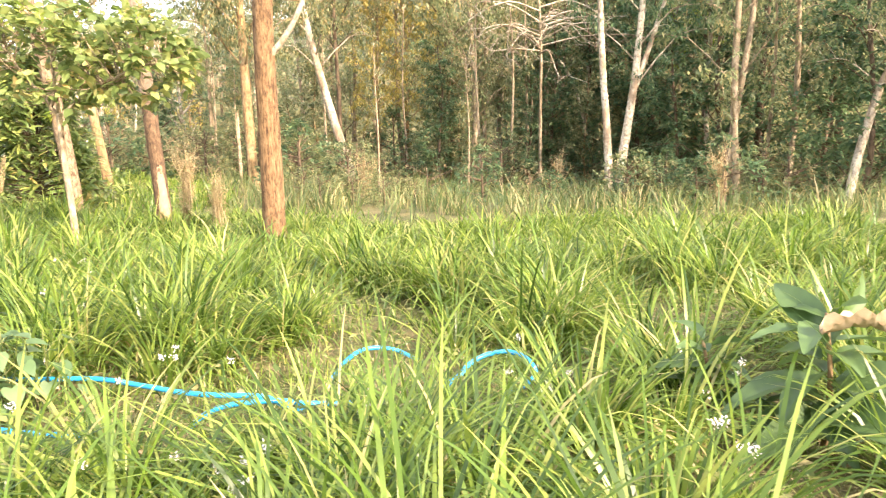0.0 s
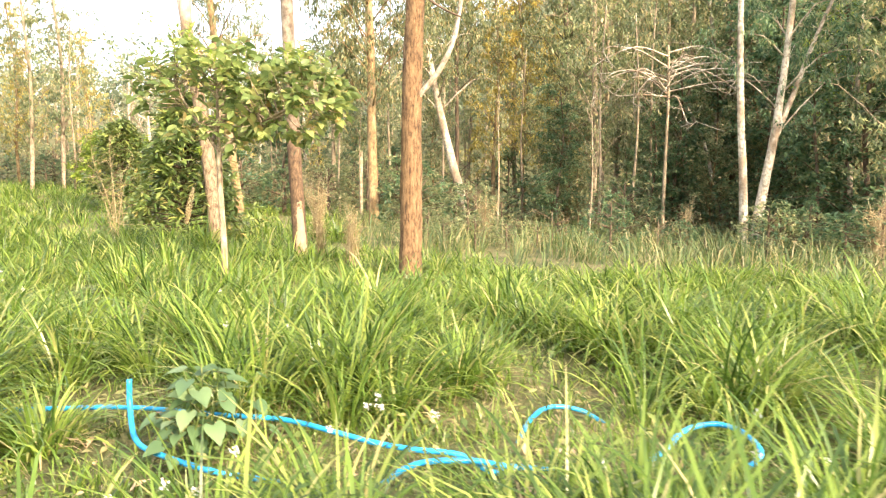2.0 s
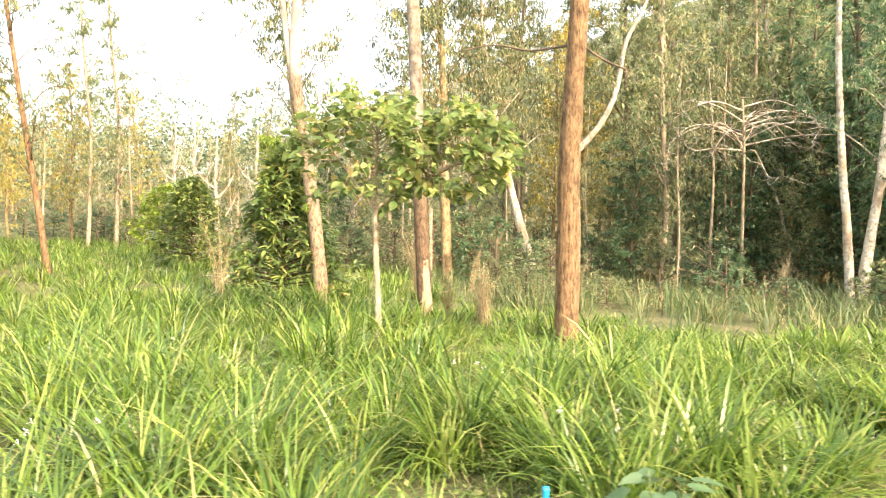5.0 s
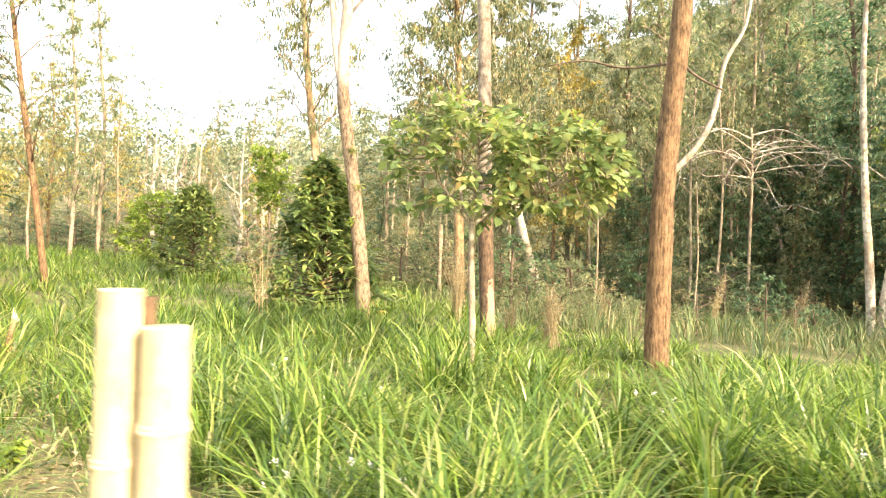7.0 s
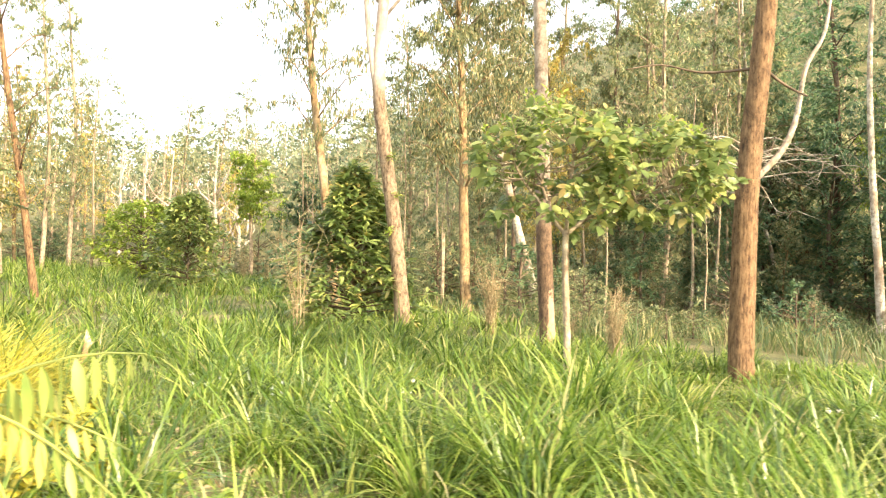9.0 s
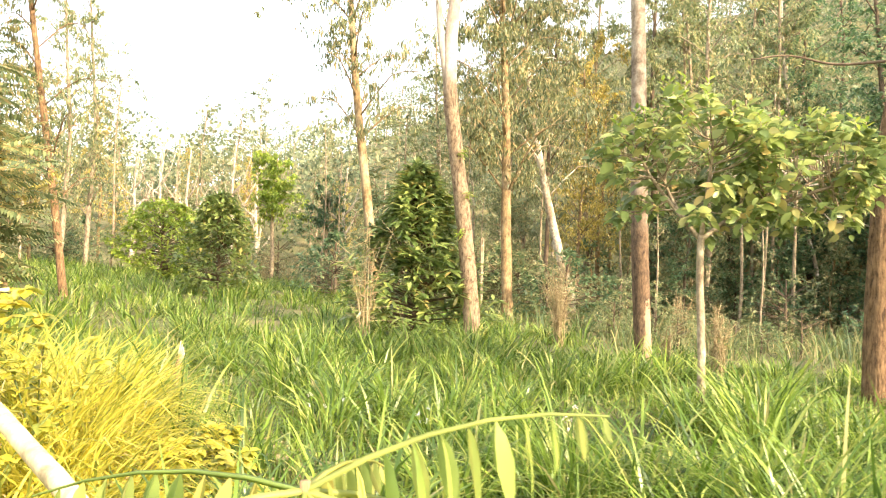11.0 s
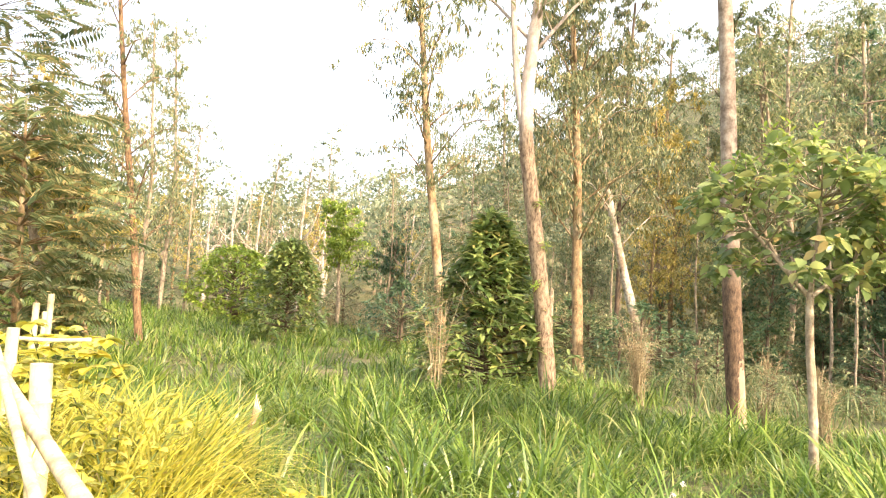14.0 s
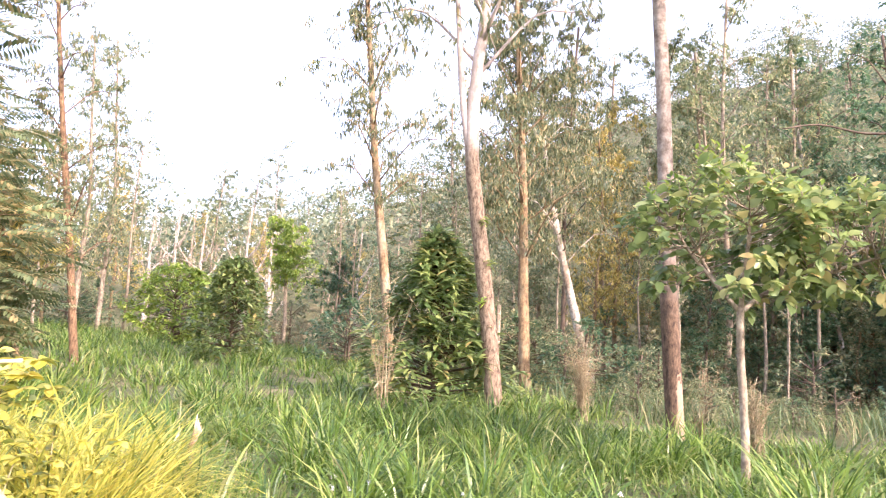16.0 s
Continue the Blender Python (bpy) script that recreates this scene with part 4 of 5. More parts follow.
def tufts(b, n, box, per, h, w, keep_off=0.9, rows=4, spread=0.10, mask=True, tidy=0.75, scrub=False, stiff=0.2, behind=False):
    x, y = rng.uniform(box[0], box[1], n), rng.uniform(box[2], box[3], n)
    ok = abs(y - line_y(x)) > keep_off if behind else y > line_y(x) + keep_off
    if mask:
        ok &= rng.random(n) > trampled(x, y)
    past = y > field_end(x) + rng.normal(size=n) * 0.7
    ok &= past if scrub else ~past
    clump = np.array([noise.noise((a * 0.8, c * 0.8, 0.0)) for a, c in zip(x, y)])
    ok &= (rng.random(n) < 0.72 + 1.9 * clump) | (h < 0.4)
    x, y, clump = x[ok], y[ok], clump[ok]
    k = rng.integers(int(per * 0.5), int(per * 1.5), len(x))
    size = np.repeat(h * (0.6 + 0.65 * rng.random(len(x)) + 0.6 * clump) * np.where(scrub, 1, 1 - 0.42 * step(y, 7, 9) * step(x, -5, -3)), k)
    cx, cy = np.repeat(x, k), np.repeat(y, k)
    n = len(cx)
    a, r = rng.random(n) * 6.283, spread * np.sqrt(rng.random(n))
    px, py = cx + np.cos(a) * r, cy + np.sin(a) * r
    p = np.stack([px, py, gz(px, py) - 0.02], 1)
    d = np.stack([np.cos(a), np.sin(a)], 1) + 0.4 * rng.normal(size=(n, 2))
    blades(b, p, d, size * rng.uniform(0.5, 1.25, n), w * rng.uniform(0.6, 1.3, n), rng.uniform(stiff, tidy, n) * (0.55 + 0.6 * r / spread), rows)


near, mid, far, low, dull = Build(), Build(), Build(), Build(), Build()
tufts(near, 560, (-11, 3.6, 0.8, 6.2), 84, 0.66, 0.017, spread=0.13, tidy=1.35, stiff=0.35, rows=6)
tufts(mid, 1400, (-15, 6.5, 5.6, 13.5), 50, 0.6, 0.021, spread=0.16, tidy=1.35, stiff=0.35, rows=5)
tufts(far, 5200, (-27, 12, 12.5, 34), 20, 0.5, 0.034, rows=3, spread=0.24, tidy=1.3, stiff=0.3)
tufts(low, 3200, (-12, 5, 0.8, 10.5), 9, 0.2, 0.009, 0.5, 3, 0.12, False, 0.9)
tufts(dull, 3600, (-14, 17, 9.5, 32), 14, 0.68, 0.026, rows=3, spread=0.2, tidy=0.9, mask=False, scrub=True)
tagged(part("scrub", dull, SCRUB), "dull olive and brown weeds at the wood's edge", "weeds", kind="stuff")
tufts(low, 3800, (-13, 6, 5.0, 13.5), 12, 0.36, 0.016, 0.5, 3, 0.15, False, 1.0)
tufts(low, 1000, (-15, 8, -7, 3.4), 9, 0.2, 0.011, 0.35, 3, 0.14, False, 1.0, behind=True)
for b in (near, mid, far, low):
    tagged(part("grass", b, GRASS), "long arching green grass covering the field", "grass", kind="stuff")

# short fresh grass over the strip where the hose lies
short = Build()
tufts(short, 420, (-3.3, 0.4, 2.2, 3.22), 11, 0.19, 0.012, 0.6, 4, 0.12, False, 1.1)
tufts(short, 260, (-3.3, 0.8, 3.2, 4.3), 10, 0.15, 0.009, 0.6, 4, 0.12, False, 1.2)
tagged(part("grass", short, GRASS), "short fresh grass around the hose", "grass", kind="stuff")
# dead straw lying between the tufts
straw = Build()
tufts(straw, 2600, (-11, 4, 1.0, 9.5), 7, 0.2, 0.007, 0.5, 3, 0.2, False, 1.5, stiff=0.9)
tagged(part("straw", straw, DRY), "dead straw and old stalks between the grass tufts", "straw", kind="stuff")

# low herbs between the tufts
herb = Build()
n = 24000
x, y = rng.uniform(-12, 5, n), 0.8 + 11 * rng.random(n) ** 1.5
ok = y > line_y(x) + 0.4
x, y = x[ok], y[ok]
a = rng.random(len(x)) * 6.283
d = np.stack([np.cos(a), np.sin(a), rng.uniform(0.0, 0.9, len(x))], 1)
patch = np.array([noise.noise((p * 1.6, q * 1.6, 3.0)) for p, q in zip(x, y)])
leaves(herb, np.stack([x, y, gz(x, y) + rng.uniform(0.0, 0.10, len(x)) * (1.2 + 1.6 * patch)], 1), d, rng.uniform(0.03, 0.09, len(x)), rng.uniform(0.015, 0.045, len(x)), 0.2)
tagged(part("low_herbs", herb, HERB), "low weeds and herbs between the grass tufts", "weeds", kind="stuff")


# the large tussocks that stand out
def tussock(x, y, h, n, label, material, w=0.012, spread=0.14, bend=(0.3, 1.25)):
    root = thing("grass_tussock", x, y, label, "grass", "grass tussocks")
    b = Build()
    a, r = rng.random(n) * 6.283, spread * np.sqrt(rng.random(n))
    p = np.stack([np.cos(a) * r, np.sin(a) * r, np.full(n, -0.04)], 1)
    d = np.stack([np.cos(a), np.sin(a)], 1) + 0.35 * rng.normal(size=(n, 2))
    blades(b, p, d, h * rng.uniform(0.55, 1.15, n), w * rng.uniform(0.7, 1.3, n), rng.uniform(*bend, n), 6)
    tagged(part("blade_tuft", b, material, root), kind="stuff")
    b, m = Build(), max(24, n // 6)
    a, r = rng.random(m) * 6.283, spread * np.sqrt(rng.random(m))
    p = np.stack([np.cos(a) * r, np.sin(a) * r, np.full(m, -0.03)], 1)
    blades(b, p, np.stack([np.cos(a), np.sin(a)], 1) + 0.3 * rng.normal(size=(m, 2)), h * rng.uniform(0.4, 0.85, m), w * rng.uniform(0.5, 1.0, m), rng.uniform(0.75, 1.35, m), 5)
    tagged(part("dry_thatch", b, DRY, root, "dry straw-coloured old blades"), kind="stuff")
    return root


for x, y, h in ((-1.75, 4.6, 0.75), (-0.9, 4.8, 0.6), (0.05, 2.6, 0.62), (0.75, 2.9, 0.66), (1.3, 3.6, 0.6), (1.0, 5.3, 0.7), (-2.9, 5.2, 0.7), (-4.2, 4.6, 0.7), (-5.4, 5.2, 0.72), (-3.3, 3.4, 0.55), (-4.4, 3.2, 0.6), (2.4, 4.4, 0.7), (-5.4, 4.7, 0.62), (-2.95, 3.6, 0.5), (-3.6, 3.65, 0.55), (-1.2, 4.35, 0.6), (-2.3, 4.7, 0.55), (-0.42, 2.8, 0.62), (0.02, 3.05, 0.6), (-0.1, 2.5, 0.6), (-0.35, 1.85, 0.62), (0.25, 1.95, 0.66), (0.8, 2.1, 0.6), (-3.4, 2.7, 0.66), (-4.1, 2.6, 0.6), (-5.0, 3.3, 0.6)):
    tussock(x, y, h, 190, "large tussock of long green grass", GRASS, 0.018)
# Tussocks by the fence; their yellow stands in for strong sun on grass.
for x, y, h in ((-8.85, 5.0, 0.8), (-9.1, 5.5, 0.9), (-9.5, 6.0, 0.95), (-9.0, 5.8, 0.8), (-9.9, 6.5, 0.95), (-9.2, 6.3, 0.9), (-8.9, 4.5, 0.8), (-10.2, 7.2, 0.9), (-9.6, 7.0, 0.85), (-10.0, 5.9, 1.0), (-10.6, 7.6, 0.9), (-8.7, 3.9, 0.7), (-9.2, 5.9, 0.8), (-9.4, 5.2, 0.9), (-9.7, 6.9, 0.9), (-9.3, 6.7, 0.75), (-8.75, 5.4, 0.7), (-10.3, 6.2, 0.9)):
    tussock(x - 0.05, y, h * 1.08, 380, "large grass tussock beside the fence, painted sunlit yellow", GRASS_SUN, 0.014, 0.26, (0.4, 1.3))

# small white flowers
flower, stalk = Build(), Build()
for x, y, k in ((-1.45, 2.6, 5), (-0.75, 2.5, 4), (-0.5, 2.2, 5), (1.35, 3.0, 4), (1.1, 2.3, 4), (1.75, 2.35, 4), (-2.0, 4.5, 3), (-1.1, 3.3, 5), (-2.6, 2.7, 4), (-3.6, 3.4, 3), (-5.0, 4.3, 5), (-5.7, 3.9, 6), (-4.7, 4.5, 4), (-8.0, 7.6, 5), (-6.2, 7.2, 5), (-7.3, 7.0, 4), (0.6, 3.2, 4), (-0.2, 3.1, 3), (-3.0, 6.2, 4), (-5.4, 6.4, 5)):
    for _ in range(k):
        c = gp(x + 0.12 * rng.normal(), y + 0.12 * rng.normal(), rng.uniform(0.22, 0.42))
        tube(stalk, [c - [0, 0, 0.3], c], [0.0015, 0.001], 3, 0, False)
        m = 22
        leaves(flower, c + cluster_points(m, 0.008), rng.normal(size=(m, 3)) + [0, 0, 0.8], rng.uniform(0.009, 0.018, m), 0.008, 0.1)
root = tagged(part("wildflowers", flower, PETAL), "small white wildflowers in the grass", "flowers", kind="stuff")
tagged(part("flower_stalks", stalk, HERB, root), kind="stuff")


# ---- things in the grass ----
def hose(points, label):
    b = Build()
    line = smooth_line([gp(x, y, up) for x, y, up in points], 8)
    tube(b, line, 0.0138, 12, 0.0)
    return tagged(part("garden_hose", b, HOSE), label, "hose")


hose([(-4.9, 4.05, 0.02), (-4.0, 3.98, 0.03), (-3.09, 3.89, 0.122), (-2.65, 3.94, 0.088), (-2.1, 3.83, 0.086), (-1.71, 3.8, 0.101), (-1.41, 3.68, 0.118), (-1.17, 3.57, 0.131), (-0.96, 3.53, 0.134), (-0.74, 3.54, 0.119), (-0.59, 3.56, 0.03), (-0.52, 3.78, -0.02), (-0.47, 4.0, -0.01), (-0.41, 4.22, 0.02), (-0.33, 4.36, 0.05), (-0.23, 4.42, 0.06), (-0.1, 4.44, 0.045), (0.01, 4.42, 0.0), (0.06, 4.4, -0.03)], "bright blue hose lying across the grass")
hose([(-2.45, 3.62, 0.36), (-2.44, 3.6, 0.22), (-2.33, 3.46, 0.113), (-2.15, 3.35, 0.09), (-1.83, 3.24, 0.063), (-1.7, 3.28, 0.025), (-1.52, 3.33, -0.017), (-1.28, 3.36, -0.04), (-1.12, 3.43, -0.02), (-1.0, 3.41, 0.08), (-0.88, 3.42, 0.127), (-0.67, 3.48, 0.12), (-0.52, 3.58, 0.053), (-0.24, 3.69, -0.021), (0.08, 3.76, -0.041), (0.26, 3.8, 0.039), (0.33, 3.89, 0.085), (0.42, 3.95, 0.125), (0.54, 3.96, 0.155), (0.63, 3.88, 0.155), (0.68, 3.79, 0.121), (0.68, 3.71, 0.084), (0.62, 3.69, 0.028), (0.55, 3.69, -0.017)], "bright blue hose with an upright cut end")


def broad_weed(x, y, h, n, size, label, lean_to=(0, 0), material=None):
    root = thing("broadleaf_weed", x, y, label, "plant", "broad-leaved weeds")
    stem, crown = Build(), Build()
    for k in range(5):
        a = 1.3 * k + rng.random()
        tip = np.array([math.cos(a) * h * 0.35 + lean_to[0], math.sin(a) * h * 0.35 + lean_to[1], h * (0.7 + 0.3 * rng.random())])
        line = smooth_line([(0, 0, -0.03), tip * [0.35, 0.35, 0.6], tip], 4)
        tube(stem, line, np.linspace(0.007, 0.003, len(line)), 5)
        for q in line[3:]:
            m = max(1, n // 25)
            th = rng.random(m) * 6.283
            leaves(crown, np.repeat(q[None], m, 0), np.stack([np.cos(th), np.sin(th), rng.uniform(-0.3, 0.3, m)], 1), size * rng.uniform(0.7, 1.2, m), size * 0.78, 0.25, 0.08, True)
    tagged(part("stalk", stem, HERB, root), kind="stuff")
    part("foliage", crown, material or BROAD, root)
    return root


def heart(b, p, d, length, width, tilt):
    """One soft heart-shaped leaf: notched at the stalk, drawn to a point."""
    d = unit(np.asarray(d, float))
    side = unit(np.cross(d, [0, 0, 1.0]))
    up = np.cross(side, d)
    side = unit(side + tilt * up)
    edge = [(0.06, 0.0), (-0.10, 0.28), (0.0, 0.44), (0.2, 0.52), (0.42, 0.46), (0.65, 0.31), (0.84, 0.14), (1.0, 0.0)]
    mid = [(0.06, 0), (0.2, 0), (0.42, 0), (0.65, 0), (0.84, 0), (1.0, 0)]

    def put(f, w):
        return p + d * length * f + side * width * w + up * (abs(w) * 0.22 * width - 0.22 * length * f * f + 0.012 * math.sin(17 * f + 9 * w) * length)

    v = [put(f, w) for f, w in mid] + [put(f, w) for f, w in edge[1:-1]] + [put(f, -w) for f, w in edge[1:-1]]
    faces = [[0, 6, 7, 1], [1, 7, 8], [1, 8, 9, 2], [2, 9, 10, 3], [3, 10, 11, 4], [4, 11, 5]]
    base = b.n
    b.add(np.array(v), np.array([[0, 6, 7, 1]]))
    flip = [[f if f < 6 else f + 6 for f in q][::-1] for q in faces]
    b.f.extend([[f + base for f in q] for q in faces[1:] + flip])


def heart_weed(x, y, h, n, size, label):
    """An upright weed with layers of heart-shaped leaves on long stalks."""
    root = thing("broadleaf_weed", x, y, label, "plant", "broad-leaved weeds")
    stem, crown = Build(), Build()
    for k in range(3):
        tube(stem, smooth_line([(0, 0, -0.03), (0.05 * math.cos(2 * k), 0.05 * math.sin(2 * k), h * 0.5), (0.09 * math.cos(2 * k), 0.08 * math.sin(2 * k), h)], 4), np.linspace(0.006, 0.003, 9), 6)
    for k in range(n):
        a, z = 2.4 * k + 0.5 * rng.random(), h * (0.2 + 0.8 * (k + 0.5) / n)
        out = np.array([math.cos(a), math.sin(a), 0.0])
        reach = 0.05 + 0.13 * rng.random() * (1.2 - 0.6 * z / h)
        foot = np.array([0.02 * math.cos(k), 0.02 * math.sin(k), z - 0.05])
        tip = foot + out * reach + [0, 0, 0.06]
        tube(stem, [foot, (foot + tip) / 2 + [0, 0, 0.02], tip], [0.003, 0.0025, 0.002], 4, 0, False)
        ln = size * rng.uniform(0.75, 1.2)
        heart(crown, tip, out + [0.25 * rng.normal(), 0.25 * rng.normal(), -0.25 + 0.35 * rng.normal()], ln, ln * 0.85, 0.3 * rng.normal())
    tagged(part("stalk", stem, HERB, root), kind="stuff")
    part("foliage", crown, SOFT, root)


heart_weed(-2.0, 3.5, 0.45, 32, 0.105, "weed with soft heart-shaped green leaves beside the hose")
heart_weed(-2.06, 3.4, 0.26, 18, 0.1, "weed with soft heart-shaped green leaves beside the hose")
heart_weed(-1.86, 3.62, 0.4, 10, 0.1, "weed with soft heart-shaped green leaves beside the hose")
def cabbage_weed(x, y, h, n, size, label):
    """A coarse weed: one thick stem with large wavy oval leaves held out in a spiral."""
    root = thing("broadleaf_weed", x, y, label, "plant", "broad-leaved weeds")
    stem = Build()
    tube(stem, smooth_line([(0, 0, -0.05), (0.02, 0.01, h * 0.5), (-0.02, 0.0, h)], 5), np.linspace(0.016, 0.007, 11), 8, 0.05)
    part("stalk", stem, BARK_TAN, root)
    for k in range(n):
        f = (k + 0.5) / n
        a, z = 2.4 * k + 0.4 * rng.normal(), h * (0.15 + 0.85 * f)
        d = unit(np.array([math.cos(a), math.sin(a), 0.15 + 0.55 * f + 0.2 * rng.normal()]))
        ln = size * (1.1 - 0.45 * f) * rng.uniform(0.8, 1.2)
        side = unit(np.cross(d, [0, 0, 1.0]) + 0.35 * rng.normal(size=3))
        up = np.cross(side, d)
        u, w = np.meshgrid(np.linspace(0, 1, 9), np.linspace(-1, 1, 7), indexing="ij")
        prof = ln * 0.23 * np.sin(np.pi * np.clip(u * 0.94 + 0.03, 0, 1) ** 0.8) ** 0.8
        lift = abs(w) * prof * 0.4 - ln * 0.55 * u**2.2 + 0.02 * ln * np.sin(22 * u + 3 * k) * abs(w) ** 2
        v = np.array([0.0, 0.0, z]) + d * (0.03 + ln * u)[..., None] + side * (w * prof)[..., None] + up * lift[..., None]
        i, j = np.meshgrid(np.arange(8), np.arange(6), indexing="ij")
        o = (i * 7 + j).ravel()
        part("leaf", Build().add(v.reshape(-1, 3), np.stack([o, o + 1, o + 8, o + 7], 1)), COARSE, root)
    return root


dry = cabbage_weed(1.76, 2.85, 0.62, 24, 0.36, "tall weed with large dark leaves on bare soil")
cabbage_weed(1.42, 3.25, 0.4, 15, 0.25, "weed with large dark leaves on bare soil")
b = Build()
u, w = np.meshgrid(np.linspace(0, 1, 12), np.linspace(-1, 1, 9), indexing="ij")
wide = 0.075 * np.sin(np.pi * np.clip(u, 0.03, 0.97)) ** 0.6
v = np.stack([-0.16 + 0.27 * u, -0.2 + wide * w * 0.8, 0.6 + 0.03 * np.sin(3 * u) + 0.045 * w * w + 0.016 * np.sin(17 * u + 6 * w) - 0.02 * w], -1)
i, j = np.meshgrid(np.arange(11), np.arange(8), indexing="ij")
o = (i * 9 + j).ravel()
part("dried_leaf", b.add(v.reshape(-1, 3), np.stack([o, o + 1, o + 10, o + 9], 1)), CREAM_LEAF, dry, "pale cream dried curled leaf")
# Weeds whose GRASS_SUN yellow has the sunlight in the colour.
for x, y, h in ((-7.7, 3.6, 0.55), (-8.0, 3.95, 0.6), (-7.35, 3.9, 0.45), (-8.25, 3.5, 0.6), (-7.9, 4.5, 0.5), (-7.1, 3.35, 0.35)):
    broad_weed(x, y, h, 200, 0.065, "leafy weed painted yellow as if sunlit", material=GRASS_SUN)
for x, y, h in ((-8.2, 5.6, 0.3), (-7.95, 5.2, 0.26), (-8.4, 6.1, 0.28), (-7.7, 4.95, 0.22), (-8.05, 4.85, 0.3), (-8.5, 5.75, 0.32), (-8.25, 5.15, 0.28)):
    broad_weed(x, y, h, 190, 0.06, "low leafy weed beside the track, painted sunlit yellow", material=GRASS_SUN)
for x, y, h in ((-7.35, 5.0, 0.2), (-7.0, 4.75, 0.2), (-7.75, 5.4, 0.22)):
    broad_weed(x, y, h, 150, 0.05, "low pale green weed beside the track", material=BRIGHT)
broad_weed(-11.2, 7.9, 1.1, 240, 0.13, "climbing weed on the fence, leaves painted sunlit yellow", material=GRASS_SUN)
broad_weed(-11.4, 8.2, 1.1, 240, 0.13, "climbing weed on the fence, leaves painted sunlit yellow", material=GRASS_SUN)
broad_weed(-10.7, 7.0, 1.05, 260, 0.12, "climbing weed on the fence, leaves painted sunlit yellow", material=GRASS_SUN)
broad_weed(-4.9, 5.0, 0.4, 40, 0.1, "leafy green weed in the grass")
broad_weed(-5.3, 5.8, 0.35, 40, 0.09, "leafy green weed in the grass")
broad_weed(-10.35, 6.9, 1.1, 240, 0.12, "climbing weed on the fence, leaves painted sunlit yellow", material=GRASS_SUN)


def frond_plant(x, y, up, ends, label):
    root = thing("frond_plant", x, y, label, "plant", up=0)
    b = Build()
    for (dx, dy, dz), ln in ends:
        frond(b, (0, 0, up), (dx, dy, dz), ln, 11, 0.26, 0.3, True, 0.24, 1.3)
    part("fronds", b, FROND, root)
    b = Build()
    tube(b, [(0, 0, -0.05), (0.02, 0, up * 0.5), (0, 0, up + 0.02)], [0.02, 0.016, 0.01], 8, 0.05)
    part("stem", b, BARK_TAN, root)


frond_plant(-7.42, 3.47, 0.97, [((1, 0.04, 0.62), 0.68), ((1, -0.25, -0.12), 0.6), ((0.8, 0.4, -0.1), 0.5), ((0.7, -0.5, -0.35), 0.55), ((0.1, -0.8, -0.2), 0.4), ((-0.6, -0.5, 0.1), 0.5), ((-1, 0.2, 0.2), 0.6), ((0.2, 0.8, 0.1), 0.5)], "plant with arching yellow fronds of long leaflets")


def seed_head(x, y, top, label):
    root = thing("grass_spike", x, y, label, "grass")
    b = Build()
    tube(b, smooth_line([(0, 0, -0.02), (0.0, 0, top * 0.5), (0.02, 0, top - 0.22)], 4), np.linspace(0.004, 0.0025, 9), 5)
    part("stalk", b, HERB, root)
    b = Build()
    n = 420
    f = rng.random(n)
    a = rng.random(n) * 6.283
    r = 0.012 * np.sin(np.pi * np.clip(0.1 + 0.85 * f, 0, 1))
    p_ = np.stack([0.02 + 0.06 * f + r * np.cos(a), r * np.sin(a), top - 0.24 + 0.26 * f], 1)
    leaves(b, p_, np.stack([np.cos(a), np.sin(a), np.full(n, 1.2)], 1), 0.022, 0.005, 0.0)
    part("spike", b, DRY, root, "golden bristly seed spike")


seed_head(-2.93, 5.17, 1.26, "tall golden foxtail seed spike standing in the grass")
# More weeds with sunlight painted into the leaf colour.
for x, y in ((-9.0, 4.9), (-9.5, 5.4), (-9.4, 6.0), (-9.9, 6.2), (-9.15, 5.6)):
    broad_weed(x, y, 0.8, 240, 0.06, "leafy weed painted yellow as if sunlit", material=GRASS_SUN)

# ---- fence ----
def post(x, y, top, r, label, tilt=(0, 0), group="fence posts", material=None):
    """A cut bamboo culm set in the ground: joints, hollow top."""
    root = thing("fence_post", x, y, label, "post", group)
    h = top - float(gz(x, y))
    shaft, hollow = Build(), Build()
    zs, rs = [-0.25], [r]
    z = 0.1 + 0.2 * rng.random()
    while z < h - 0.1:
        for dz, k in ((-0.014, 1.0), (-0.004, 1.07), (0.004, 1.07), (0.014, 0.99), (0.12, 0.975)):
            if zs[-1] < z + dz < h - 0.02:
                zs.append(z + dz)
                rs.append(r * k)
        z += 0.26 + 0.06 * rng.random()
    zs.append(h)
    rs.append(r * 0.99)
    line = [(tilt[0] * q, tilt[1] * q, q) for q in zs]
    tube(shaft, line, rs, 20, 0.01, False)
    e = np.array(line[-1])
    tube(hollow, [e, e + [0, 0, 0.003], e + [0, 0, 0.001], e - [0, 0, 0.05]], [r * 0.99, r * 0.93, r * 0.78, r * 0.74], 20, 0.012, False)
    a = np.linspace(0, 2 * np.pi, 12, endpoint=False)
    base = hollow.n
    hollow.add(np.stack([e[0] + np.cos(a) * r * 0.76, e[1] + np.sin(a) * r * 0.76, np.full(12, e[2] - 0.045)], 1), [list(range(12))])
    culm = part("culm", shaft, material or POST, root)
    for q, k in zip(zs, rs):
        if k > r * 1.05 and q > 0.3:
            ring = Build()
            tube(ring, [(tilt[0] * (q + d), tilt[1] * (q + d), q + d) for d in (-0.004, -0.001, 0.002, 0.005)], [k * 1.0, k * 1.03, k * 1.03, k * 1.0], 20, 0.01, False)
            part("joint_ring", ring, POST_CUT, culm)
    part("cut_end", hollow, POST_CUT, root)
    return root


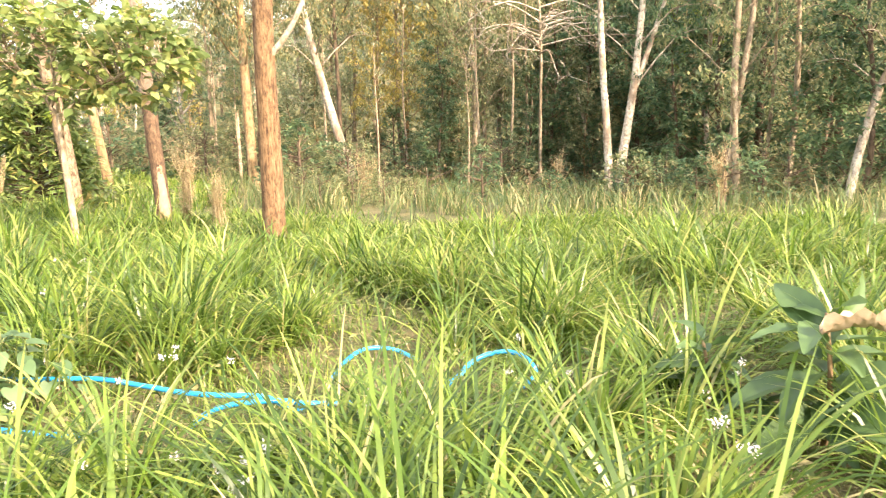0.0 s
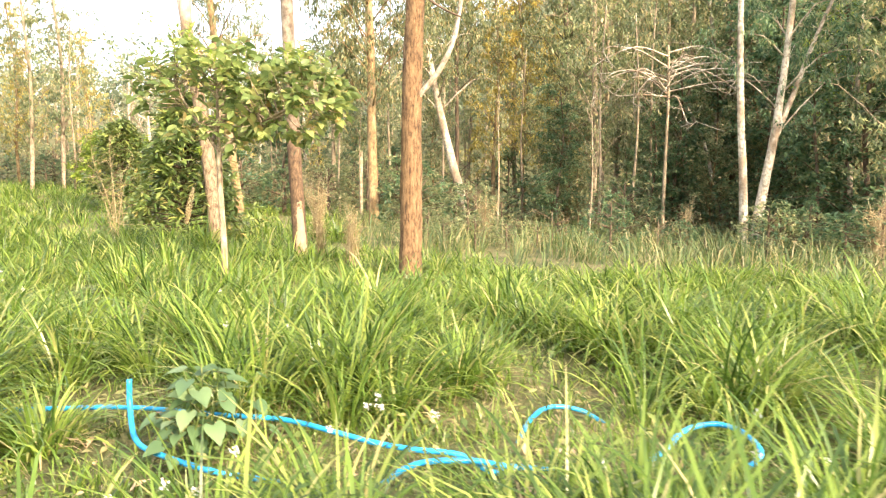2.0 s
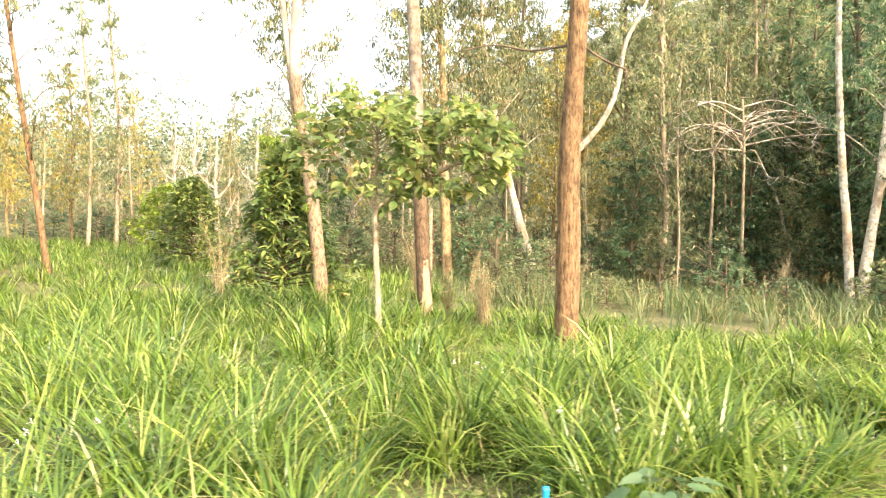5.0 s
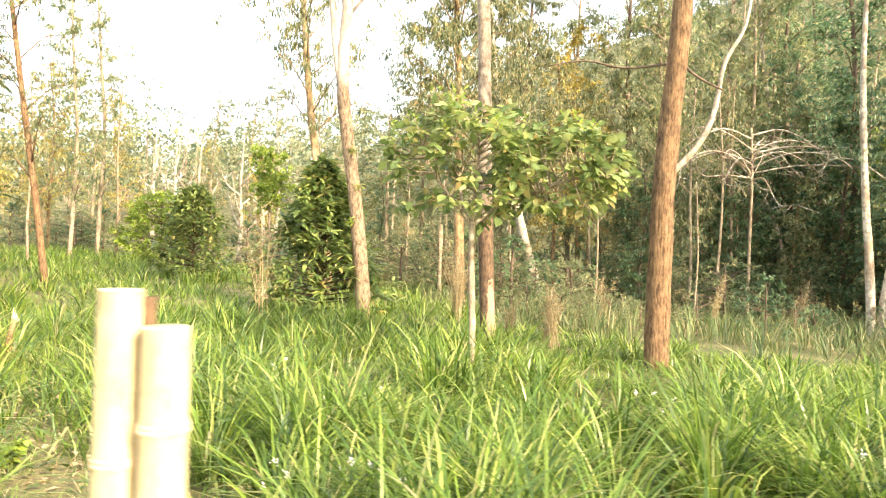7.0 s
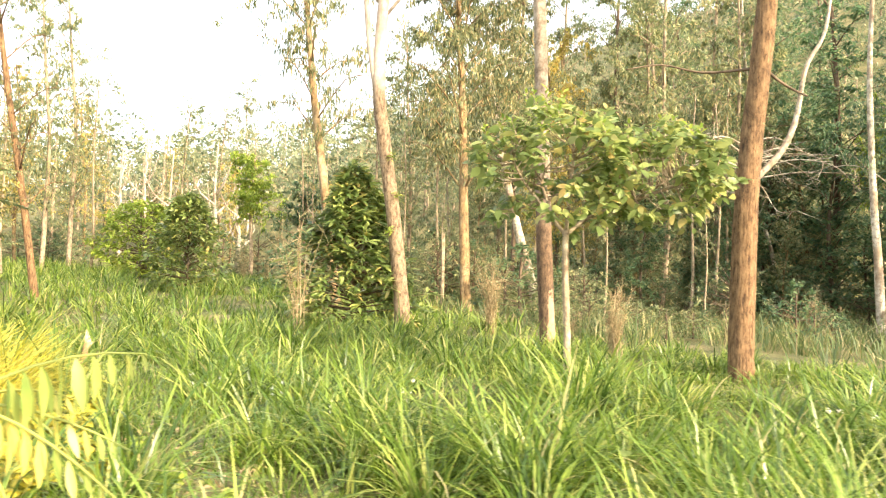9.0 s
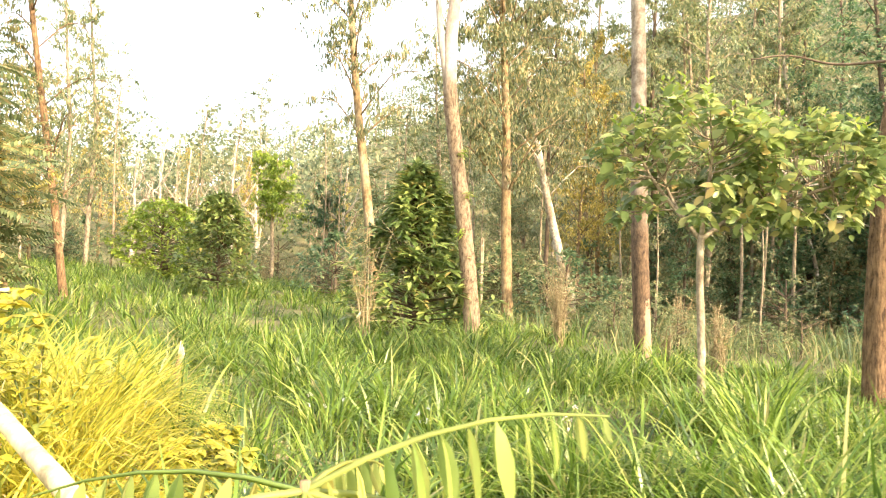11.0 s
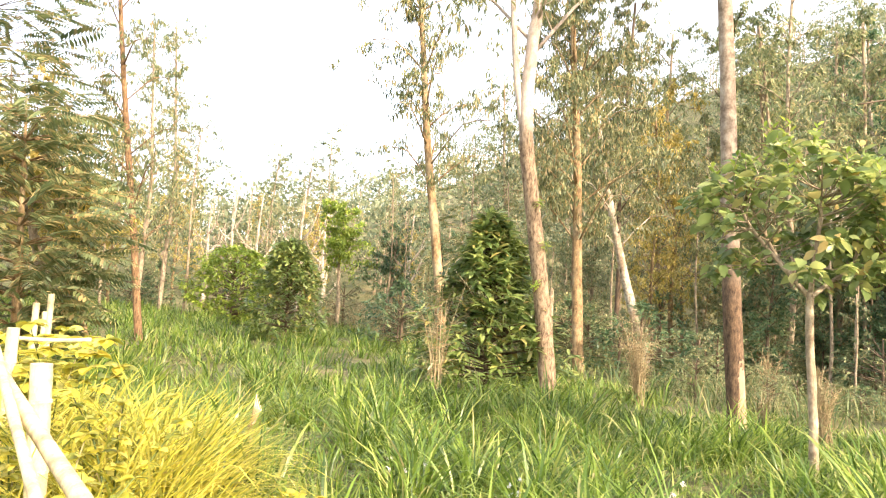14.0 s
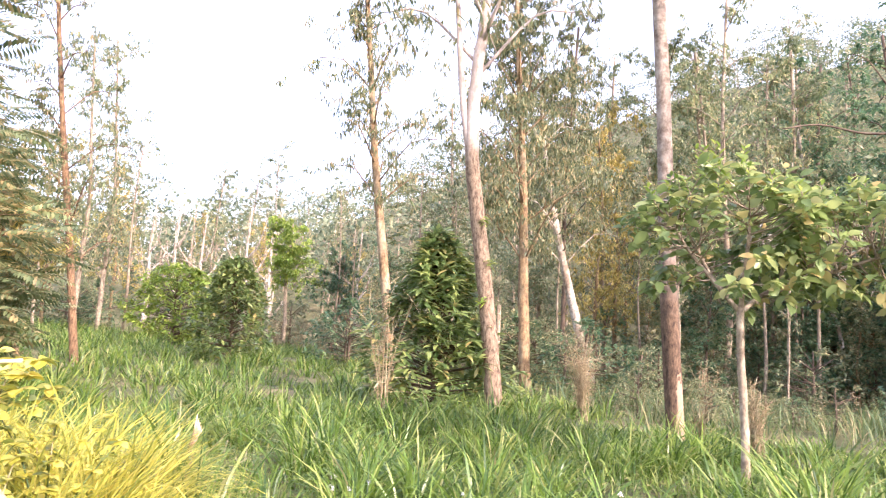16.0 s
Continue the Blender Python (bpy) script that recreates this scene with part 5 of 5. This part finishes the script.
post(-1.591, 1.1, 1.355, 0.0195, "sun-bleached bamboo fence post with a sawn top", (-0.105, 0))
post(-1.606, 1.136, 1.343, 0.012, "thin split stake behind a fence post", (-0.105, 0))
pair = post(-4.85, 2.01, 1.332, 0.036, "sun-bleached bamboo fence post with a strip of bark")
b = Build()
tube(b, [(0.038, 0.012, z) for z in np.linspace(-0.1, 1.28, 10)], 0.012, 8, 0.12)
part("bark_strip", b, BARK_RED, pair, "strip of dark red bark tied to the post")
post(-4.765, 1.99, 1.278, 0.037, "shorter sun-bleached bamboo fence post, hollow at the top")
post(-5.86, 23.2, 2.4, 0.06, "pale bare pole standing at the wood's edge", material=BARK_PALE)
post(-9.23, 5.2, 1.13, 0.043, "sun-bleached bamboo fence post beside grass painted sunlit yellow", (-0.06, 0))
post(-10.4, 6.5, 1.2, 0.036, "sun-bleached bamboo fence post beside grass painted sunlit yellow")
post(-11.76, 8.6, 1.33, 0.03, "far sun-bleached bamboo fence post")
post(-11.7, 8.65, 1.25, 0.024, "far sun-bleached bamboo fence post")
post(-11.86, 8.95, 1.42, 0.03, "far sun-bleached bamboo fence post")


def rail(a, c, r, label):
    b = Build()
    a, c = np.array(a, float), np.array(c, float)
    pts = np.array([a + (c - a) * f + [0, 0, -0.01 * math.sin(3.14 * f)] for f in np.linspace(0, 1, 14)])
    tube(b, pts, r * (1 + 0.03 * rng.normal(size=14)), 14, 0.015)
    return tagged(part("fence_rail", b, POST), label, "rail", "fence rails")


rail((-9.9, 5.65, 1.14), (-8.0, 3.8, 0.78), 0.027, "bleached bamboo rail slanting down to the ground")
rail((-9.75, 5.5, 1.2), (-8.35, 3.98, 0.78), 0.019, "bleached bamboo rail slanting down to the ground")
rail((-10.42, 6.53, 1.14), (-9.95, 6.6, 1.15), 0.013, "bleached bamboo rail tied between fence posts")

# cut stub and dead leaves
root = thing("tree_stub", -9.4, 7.95, "short cut stub with split pale wood", "stub")
b = Build()
tube(b, smooth_line([(0, 0, -0.1), (0.02, 0, 0.2), (0.08, 0, 0.48)], 4), np.linspace(0.042, 0.026, 9), 10, 0.08)
part("stump", b, BARK_TAN, root)
b = Build()
for k in range(5):
    tube(b, [(0.055 + 0.01 * k, 0.006 * k, 0.45), (0.07 + 0.01 * k, 0.008 * k, 0.6 - 0.03 * k)], [0.01, 0.004], 5, 0.1)
part("splinters", b, WOOD_BARE, root)
litter = Build()
n = 420
x = rng.uniform(-9.0, 2.6, n)
y = np.where(x > -3.5, rng.uniform(1.6, 4.0, n), np.interp(x, [-9.3, -8.3, -7.2, -6, -5, -3.5], [8.6, 7.0, 5.4, 4.2, 3.6, 3.3]) + 0.4 * rng.normal(size=n))
leaves(litter, np.stack([x, y, gz(x, y) + rng.uniform(0.01, 0.05, n)], 1), rng.normal(size=(n, 3)) * [1, 1, 0.2], rng.uniform(0.04, 0.12, n), rng.uniform(0.02, 0.05, n), 0.1, 0.25)
tagged(part("leaf_litter", litter, DEAD_LEAF), "dry brown fallen leaves on the soil", "leaves", kind="stuff")
